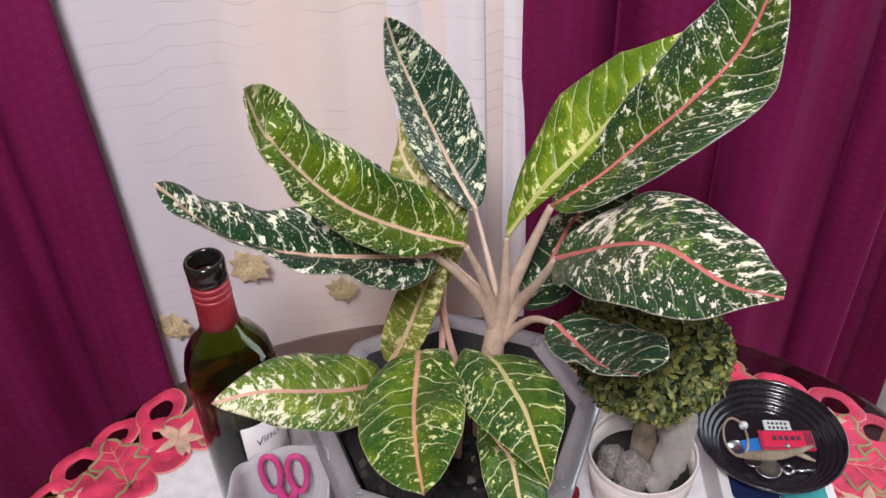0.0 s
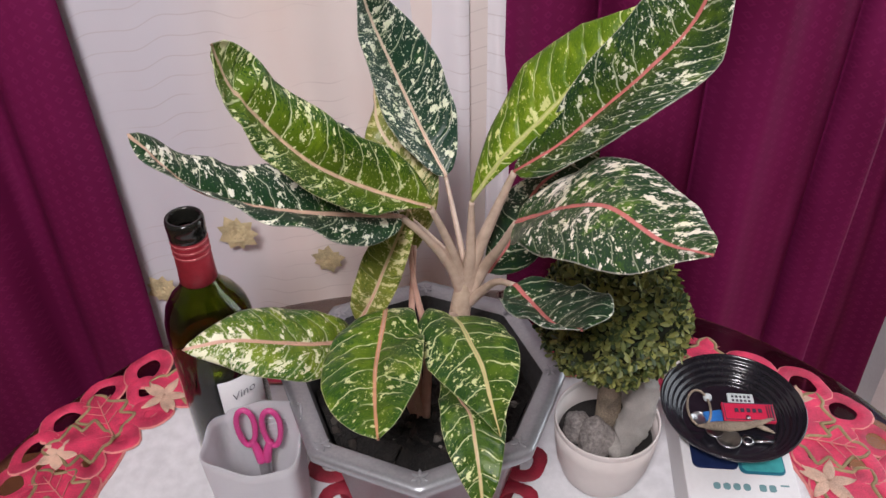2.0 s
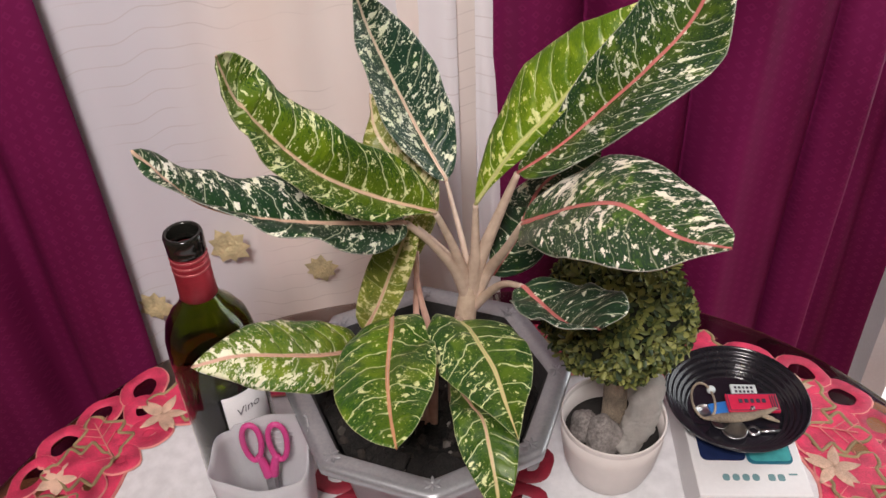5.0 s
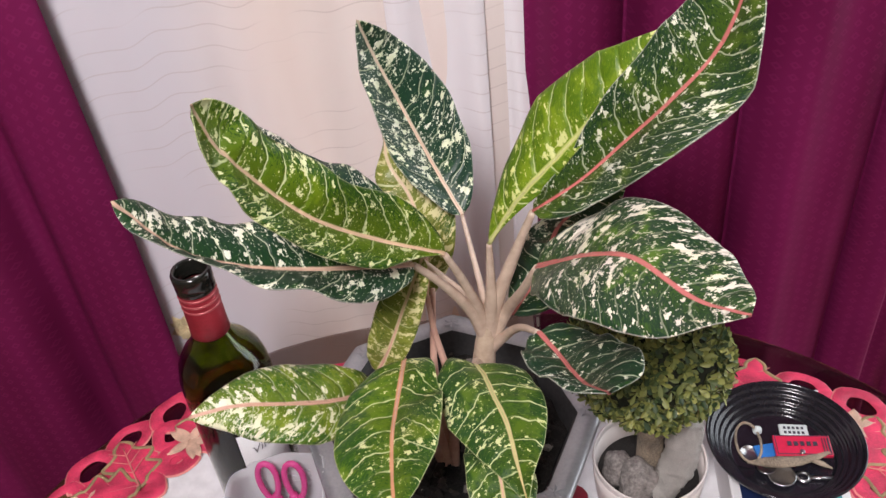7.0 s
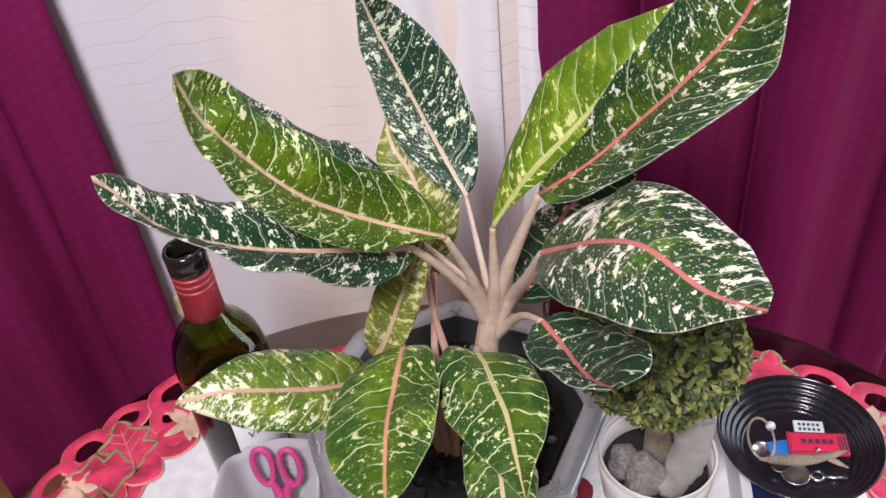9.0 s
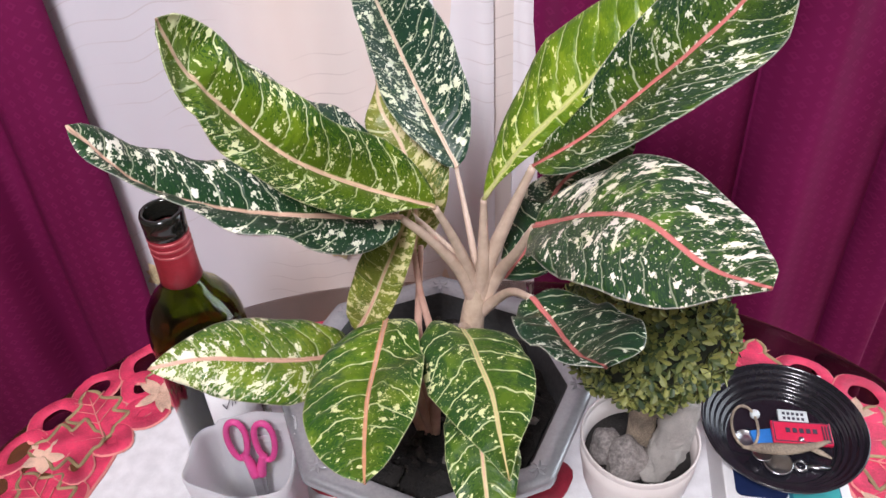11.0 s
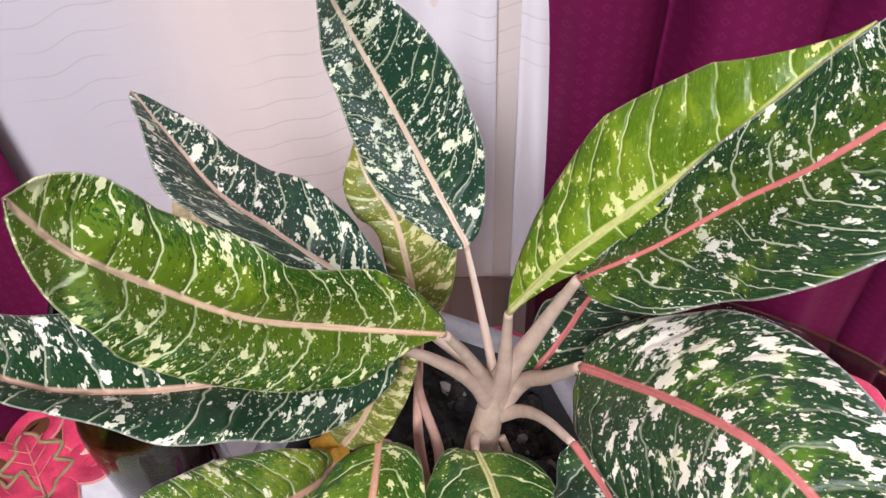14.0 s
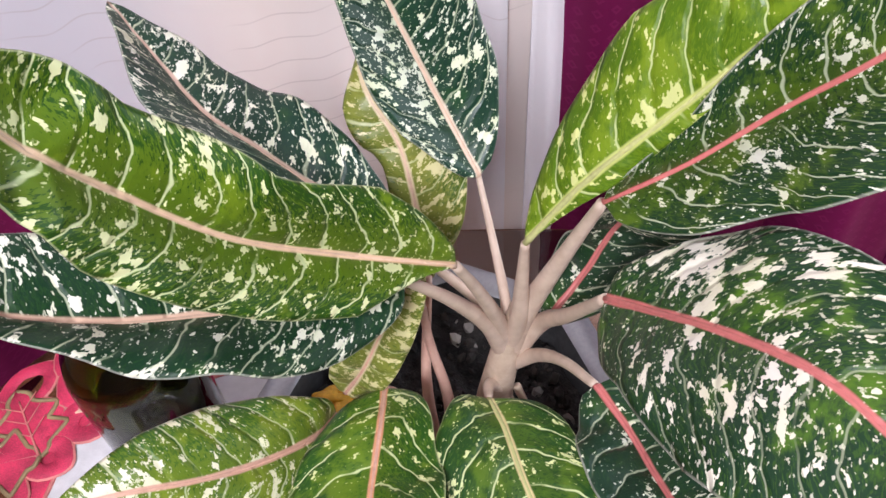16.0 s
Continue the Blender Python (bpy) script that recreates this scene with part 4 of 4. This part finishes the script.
for i in range(21):
    a = radians(-80 + 66 * i / 20)
    cols.append([bm.verts.new((.0381 * math.cos(a), .0381 * math.sin(a), z)) for z in (.072, .11, .148 - .010 * max(0, (i - 12) / 8) ** 2)])
for c0, c1 in zip(cols, cols[1:]):
    for k in range(2):
        bm.faces.new((c0[k], c1[k], c1[k + 1], c0[k + 1]))
lab = part("paper_label", bm, LABEL, bottle, "white paper label with handwriting")
lab.modifiers.new("paper", 'SOLIDIFY').thickness = 0.0004
fc = bpy.data.curves.new("handwriting", 'FONT')
fc.body, fc.size, fc.align_x, fc.extrude = "Vino", 0.0125, 'CENTER', 0.0001
fc.shear, fc.offset = 0.3, -0.00022
fc.materials.append(DARKINK)
tx = new("handwriting", fc)
tx.parent = bottle
aa = radians(-50)
tx.matrix_local = Matrix.Translation((.0392 * math.cos(aa), .0392 * math.sin(aa), .126)) @ pose(0, 0, 0, 90, 0, math.degrees(aa) + 90) @ pose(0, 0, 0, 0, 0, 8)

bottle.scale = (1, 1, 0.975)

# ---- frosted cup with scissors ----
cup = thing("plastic_cup", (-.133, .433, T + .002), "frosted clear plastic holder with a cut wavy rim", "cup")


def rounded(a):
    c, s = abs(math.cos(a)), abs(math.sin(a))
    return (c ** 5 + s ** 5) ** (-1 / 5)


bm = bmesh.new()
n, levels = 72, 10
outer, inner_ = [], []
for lst, dr in ((outer, 0.0), (inner_, -0.0012)):
    for k in range(levels + 1):
        row = []
        for j in range(n):
            a = 2 * math.pi * j / n
            top = .119 + .006 * math.sin(2 * a + .6) + .003 * math.sin(5 * a) + (.006 if .5 < a < 2.2 else 0)
            z = top * k / levels if k else (0.0 if dr == 0 else 0.002)
            s = (0.86 + 0.14 * k / levels) * rounded(a)
            row.append(bm.verts.new(((.040 + dr) * s * math.cos(a), (.035 + dr) * s * math.sin(a), z)))
        lst.append(row)
for lst, flip in ((outer, False), (inner_, True)):
    for r0, r1 in zip(lst, lst[1:]):
        for j in range(n):
            q = (r0[j], r0[(j + 1) % n], r1[(j + 1) % n], r1[j])
            bm.faces.new(q[::-1] if flip else q)
for j in range(n):
    bm.faces.new((outer[-1][j], outer[-1][(j + 1) % n], inner_[-1][(j + 1) % n], inner_[-1][j]))
bm.faces.new(outer[0][::-1])
bm.faces.new(inner_[0])
part("wall", bm, FROST, cup)
bm = bmesh.new()
for k in range(5):
    box(bm, (.030, .0012, .0022), pose(.006, .0325, .076 + .007 * k))
part("moulded_ribs", bm, FROST, cup, "raised ribs on the back of the holder", smooth=False)

sciss = thing("scissors", (-.135, .447, T + .012), "pink handled scissors standing in the frosted holder", "scissors")
sciss.rotation_euler = (radians(-6), radians(0), radians(-2))
for s in (-1, 1):
    bm = bmesh.new()
    tube(bm, [(s * .0112 + .0078 * math.cos(a) * (1 + .15 * math.sin(a)), 0, .093 + .0205 * math.sin(a)) for a in [2 * math.pi * k / 16 for k in range(17)]], [.0027, .0027], 8, steps=64, cap=False)
    tube(bm, [(s * .008, 0, .078), (s * .005, 0, .068), (s * .002, s * .001, .054)], [.0032, .0042, .0046], 8)
    part("handle", bm, PINKPL, sciss, "pink plastic finger loop")
    bm = bmesh.new()
    box(bm, (.008, .0012, .058), pose(s * .001, s * .001, .032, 0, s * 2, 0), .0004)
    part("blade", bm, STEEL, sciss, "steel blade", smooth=False)

# ---- topiary in a cream pot ----
WX, WY = .174, .485
wpot = thing("cream_pot", (WX, WY, T + .002), "small cream ceramic pot with a rounded bottom", "pot")
bm = lathe([(.024, 0), (.031, .001), (.037, .010), (.043, .030), (.0465, .055), (.0476, .074), (.0456, .074), (.044, .055), (.040, .036), (.012, .032)], 64)
part("pot_wall", bm, CERAMIC, wpot)
bm = lathe([(.0476, .0736), (.0478, .0745), (.0478, .0785), (.0476, .0797), (.0464, .0797), (.0457, .0785), (.0456, .0736)], 64, close=True)
part("rim", bm, CERAMIC, wpot)
stone("pebble", (WX - .012, WY - .018, T + .070), (.019, .014, .022), 2, STONE, "grey pebble lying in the cream pot", "pebble", "stones in the cream pot", 20)
stone("pebble", (WX - .027, WY - .002, T + .070), (.014, .013, .020), 5, STONE, "brown grey pebble lying in the cream pot", "pebble", "stones in the cream pot", 70)
bm = bmesh.new()
tube(bm, [(WX - .002, WY - .024, T + .066), (WX + .010, WY - .020, T + .070), (WX + .020, WY - .014, T + .088), (WX + .024, WY - .010, T + .110), (WX + .028, WY - .006, T + .132)],
     [.0090, .0135, .0150, .0130, .0125, .0110], 28, steps=44)
for v in bm.verts:
    v.co += Vector((noise.noise(v.co * 90), noise.noise(v.co * 90 + Vector((5, 0, 0))), noise.noise(v.co * 90 + Vector((0, 9, 0))))) * .0034
    v.co += Vector((noise.noise(v.co * 420), noise.noise(v.co * 420 + Vector((3, 0, 0))), 0)) * .0020
coral = part("coral_stone", bm, CORAL)
tagged(coral, "pale pitted coral branch standing in the cream pot", "stone", "stones in the cream pot")
bm = lathe([(.004, .055), (.0430, .053), (.0430, .057), (.004, .060)], 40, at=(WX, WY, T))
gravel = part("pot_filling", bm, SOIL)
tagged(gravel, "dark soil filling the small cream pot", "soil", kind="stuff")

BALL = Vector((WX - .009, WY - .004, .930))
topiary = thing("topiary", (WX, WY, T + .06), "artificial boxwood topiary ball on a dark trunk", "plant")
bm = bmesh.new()
tube(bm, [(WX, WY, T + .058), (WX, WY + .002, T + .10), (BALL.x, BALL.y, BALL.z)], [.012, .010, .008], 12)
world_part("trunk", bm, BARK, topiary)
BOX = Mat("boxwood_leaf", 0.55)
geo = BOX.t.nodes.new("ShaderNodeNewGeometry")
rr = geo.outputs["Random Per Island"]
BOX.base(BOX.mix(BOX.ramp(rr, 0.15, 0.95), BOX.mix(BOX.ramp(rr, 0.0, 0.3), (0.022, 0.046, 0.020), (0.062, 0.092, 0.026)), (0.25, 0.26, 0.07)))
# unseen inner ball, coloured near black as the shade in the leaf gaps
BOXGAPS = plain("topiary_gap_shade", (0.02, 0.025, 0.010), 0.9, var=0.4, scale=100)
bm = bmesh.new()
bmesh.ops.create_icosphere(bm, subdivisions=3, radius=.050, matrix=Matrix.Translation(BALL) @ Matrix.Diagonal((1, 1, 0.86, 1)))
world_part("core", bm, BOXGAPS, topiary, "dark inner ball that puts shade between the leaves")
rnd = random.Random(21)
verts, faces = [], []
base = Vector(topiary.location)
for k in range(1050):
    zc = 1 - 2 * (k + .5) / 1050
    az = k * 2.39996 + rnd.uniform(-.25, .25)
    d = Vector((math.sqrt(1 - zc * zc) * math.cos(az), math.sqrt(1 - zc * zc) * math.sin(az), zc))
    rad = .0550 + .007 * noise.noise(d * 3.1) + rnd.uniform(-.003, .0035)
    p = BALL + Vector((d.x, d.y, d.z * 0.86)) * rad - base
    t1 = d.orthogonal().normalized()
    t1.rotate(Matrix.Rotation(rnd.uniform(0, 6.28), 3, d))
    for q in range(4):
        ax = t1.copy()
        ax.rotate(Matrix.Rotation(q * 1.57 + rnd.uniform(-.3, .3), 3, d))
        out = (ax * rnd.uniform(.55, 1.0) + d * rnd.uniform(.35, .95)).normalized()
        side = out.cross(d).normalized()
        up = side.cross(out)
        ln, wd = rnd.uniform(.0066, .0110), rnd.uniform(.0017, .0027)
        i0 = len(verts)
        for u, w, h in ((0, 0, 0), (.25, .42, .0003), (.55, .95, .0007), (.82, .85, .0006), (1, 0, 0), (.82, -.85, .0006), (.55, -.95, .0007), (.25, -.42, .0003), (.6, 0, -.0005)):
            verts.append(p + out * (ln * u) + side * (wd * w) + up * h)
        faces += [(i0 + a, i0 + (a + 1) % 8, i0 + 8) for a in range(8)]
me = bpy.data.meshes.new("foliage")
me.from_pydata([tuple(v) for v in verts], [], faces)
me.materials.append(BOX.m)
me.polygons.foreach_set("use_smooth", [True] * len(me.polygons))
fol = new("foliage", me)
fol.parent = topiary
tagged(fol, "small olive green boxwood leaves", kind="stuff")

# ---- phone box, plate and keys ----
BXA = -5.0                     # turn of the box in the plan
BTOP = .778
phone = thing("cardboard_box", (.290, .490, T + .004), "white cardboard phone box with printed pictures on its lid", "box")
phone.rotation_euler = (0, 0, radians(BXA))
bh = BTOP - T - .004
bm = bmesh.new()
box(bm, (.094, .168, bh * .45), pose(0, 0, bh * .225), .0012)
part("tray", bm, CARD, phone, smooth=False)
bm = bmesh.new()
box(bm, (.096, .170, bh * .55), pose(0, 0, bh * .725), .0014)
lid = part("lid", bm, CARD, phone, smooth=False)


def print_shape(name, w, h, x, y, material, r=.004, turn=0.0):
    pts = []
    for cx, cy, a0 in ((w / 2 - r, h / 2 - r, 0), (-w / 2 + r, h / 2 - r, 90), (-w / 2 + r, -h / 2 + r, 180), (w / 2 - r, -h / 2 + r, 270)):
        for k in range(5):
            a = radians(a0 + 22.5 * k)
            pts.append((cx + r * math.cos(a), cy + r * math.sin(a)))
    ob = part(name, flat_shape(pts, 0, .0003), material, phone, smooth=False)
    ob.location = (x, y, bh + .0001)
    ob.rotation_euler = (0, 0, radians(turn))
    return ob


print_shape("printed_phone", .040, .088, -.020, -.004, NAVY, .006)
print_shape("printed_phone", .040, .088, .020, -.008, DKTEAL, .006).location.z += .0004
print_shape("printed_screen", .036, .082, .021, -.008, TEAL, .005).location.z += .0008
for k in range(4):
    print_shape("lettering_bar", .0062, .0072, -.022 + .0085 * k, -.066, INK, .0028)
for k in range(2):
    print_shape("lettering_bar", .0060, .0072, .017 + .0082 * k, -.066, INK, .002)
print_shape("lettering_bar", .0075, .0016, .036, -.0625, INK, .0006)

plate = thing("black_plate", (.290, .497, BTOP + .0006), "black ridged glass plate holding keys on a box", "plate")
pp = [(.028, .0), (.040, .0), (.044, .003)] + [(.044 + .0205 * k / 24, .003 + .0195 * k / 24 + .0011 * math.sin(k * math.pi / 2)) for k in range(1, 25)] + [(.0650, .0240), (.0640, .0250)]
pp += [(.0640 - .0225 * k / 28, .0246 - .0210 * k / 28 + .0006 * math.sin(k * math.pi / 2.8)) for k in range(1, 29)] + [(.036, .003), (.004, .003)]
bm = lathe(pp, 80)
part("dish", bm, BLACKPL, plate)
PZ = BTOP + .0042


def loose(name, at, turn, label, category):
    ob = thing(name, at, label, category)
    ob.rotation_euler = (0, 0, radians(turn))
    return ob


tag = loose("key_tag", (.306, .496, PZ + .007), -4, "red plastic key tag with dark lettering", "key tag")
bm = bmesh.new()
box(bm, (.047, .021, .004), pose(0, 0, .002, 4, 0, 0), .0010)
body = part("tag_body", bm, TAGRED, tag, smooth=False)
bm = bmesh.new()
for k in range(5):
    box(bm, (.0034, .0042, .0005), pose(-.011 + .0053 * k, .001, .0046, 4))
for k in range(3):
    box(bm, (.0009, .013, .0005), pose(.0165 + .0022 * k, .0, .0046, 4))
for k in (-1, 1):
    box(bm, (.044, .0007, .0005), pose(0, k * .0092, .0041 + k * .0006, 4))
    box(bm, (.0007, .0184, .0005), pose(k * .0218, 0, .0041, 4))
part("tag_lettering", bm, DARKINK, tag, smooth=False)
bm = lathe([(.0022, 0), (.0022, .0014), (.001, .0016)], 16, at=(-.002, -.0075, .0036))
part("rivet", bm, STEEL, tag)
blue = loose("blue_tag", (.280, .494, PZ + .001), 8, "blue plastic tag under the red key tag", "key tag")
bm = bmesh.new()
box(bm, (.024, .020, .004), pose(0, 0, .002), .0008)
part("tag_body", bm, TAGBLUE, blue, smooth=False)
white = loose("white_tag", (.305, .516, PZ + .003), -6, "small pale plastic tag with dark lettering", "key tag")
bm = bmesh.new()
box(bm, (.024, .014, .003), pose(0, 0, .0015), .0008)
part("tag_body", bm, TAGWHITE, white, smooth=False)
bm = bmesh.new()
for row in range(2):
    for k in range(5):
        box(bm, (.0022, .0026, .0004), pose(-.0075 + .0037 * k, .0025 - .005 * row, .0033))
part("tag_lettering", bm, DARKINK, white, smooth=False)
ringo = loose("key_ring", (.262, .502, PZ + .002), 0, "tan cord key loop with a pale bead lying in the plate", "key ring")
bm = bmesh.new()
tube(bm, [(.0105 * math.cos(a), .0165 * math.sin(a), .008 + .006 * math.sin(a)) for a in [2 * math.pi * k / 20 for k in range(21)]], [.0012, .0012], 8, steps=80, cap=False)
part("ring", bm, BARK, ringo)
bm = bmesh.new()
bmesh.ops.create_icosphere(bm, subdivisions=2, radius=.0042, matrix=Matrix.Translation((.010, .011, .010)))
part("bead", bm, TAGWHITE, ringo, "pale bead on the ring")
for k, (x, y, r) in enumerate(((.263, .497, .0085), (.283, .472, .0115), (.272, .480, .008))):
    coin = loose("coin", (x, y, PZ + .0002 + .0017 * k), 0, "worn grey coin lying in the plate", "coin")
    coin["group"] = "coins in the plate"
    bm = lathe([(r * .9, 0), (r, .0004), (r, .0014), (r * .92, .0017), (r * .9, .0013), (r * .1, .0013)], 32)
    part("disc", bm, STEEL, coin)
knife = loose("wooden_fish_charm", (.290, .481, PZ + .006), 2, "weathered wooden charm shaped like a long fish", "charm")
bm = bmesh.new()
tube(bm, [(-.034, .002, .003), (-.018, .0, .004), (.004, -.001, .004), (.024, .002, .004), (.036, .006, .004)], [.0012, .0055, .0066, .0052, .0035, .0018], 10, flat=.6)
part("charm_body", bm, BARK, knife)
bm = bmesh.new()
tube(bm, [(.020, .0, .003), (.028, -.006, .003), (.033, -.010, .003)], [.003, .003, .001], 8, flat=.6)
part("charm_fin", bm, BARK, knife)
key = loose("key", (.300, .470, PZ + .001), -6, "small steel key beside the charm", "key")
bm = lathe([(.004, 0), (.006, .0004), (.006, .0016), (.004, .002)], 24, close=True)
box(bm, (.020, .0035, .0018), pose(.014, 0, .001))
part("key_blade", bm, STEEL, key)
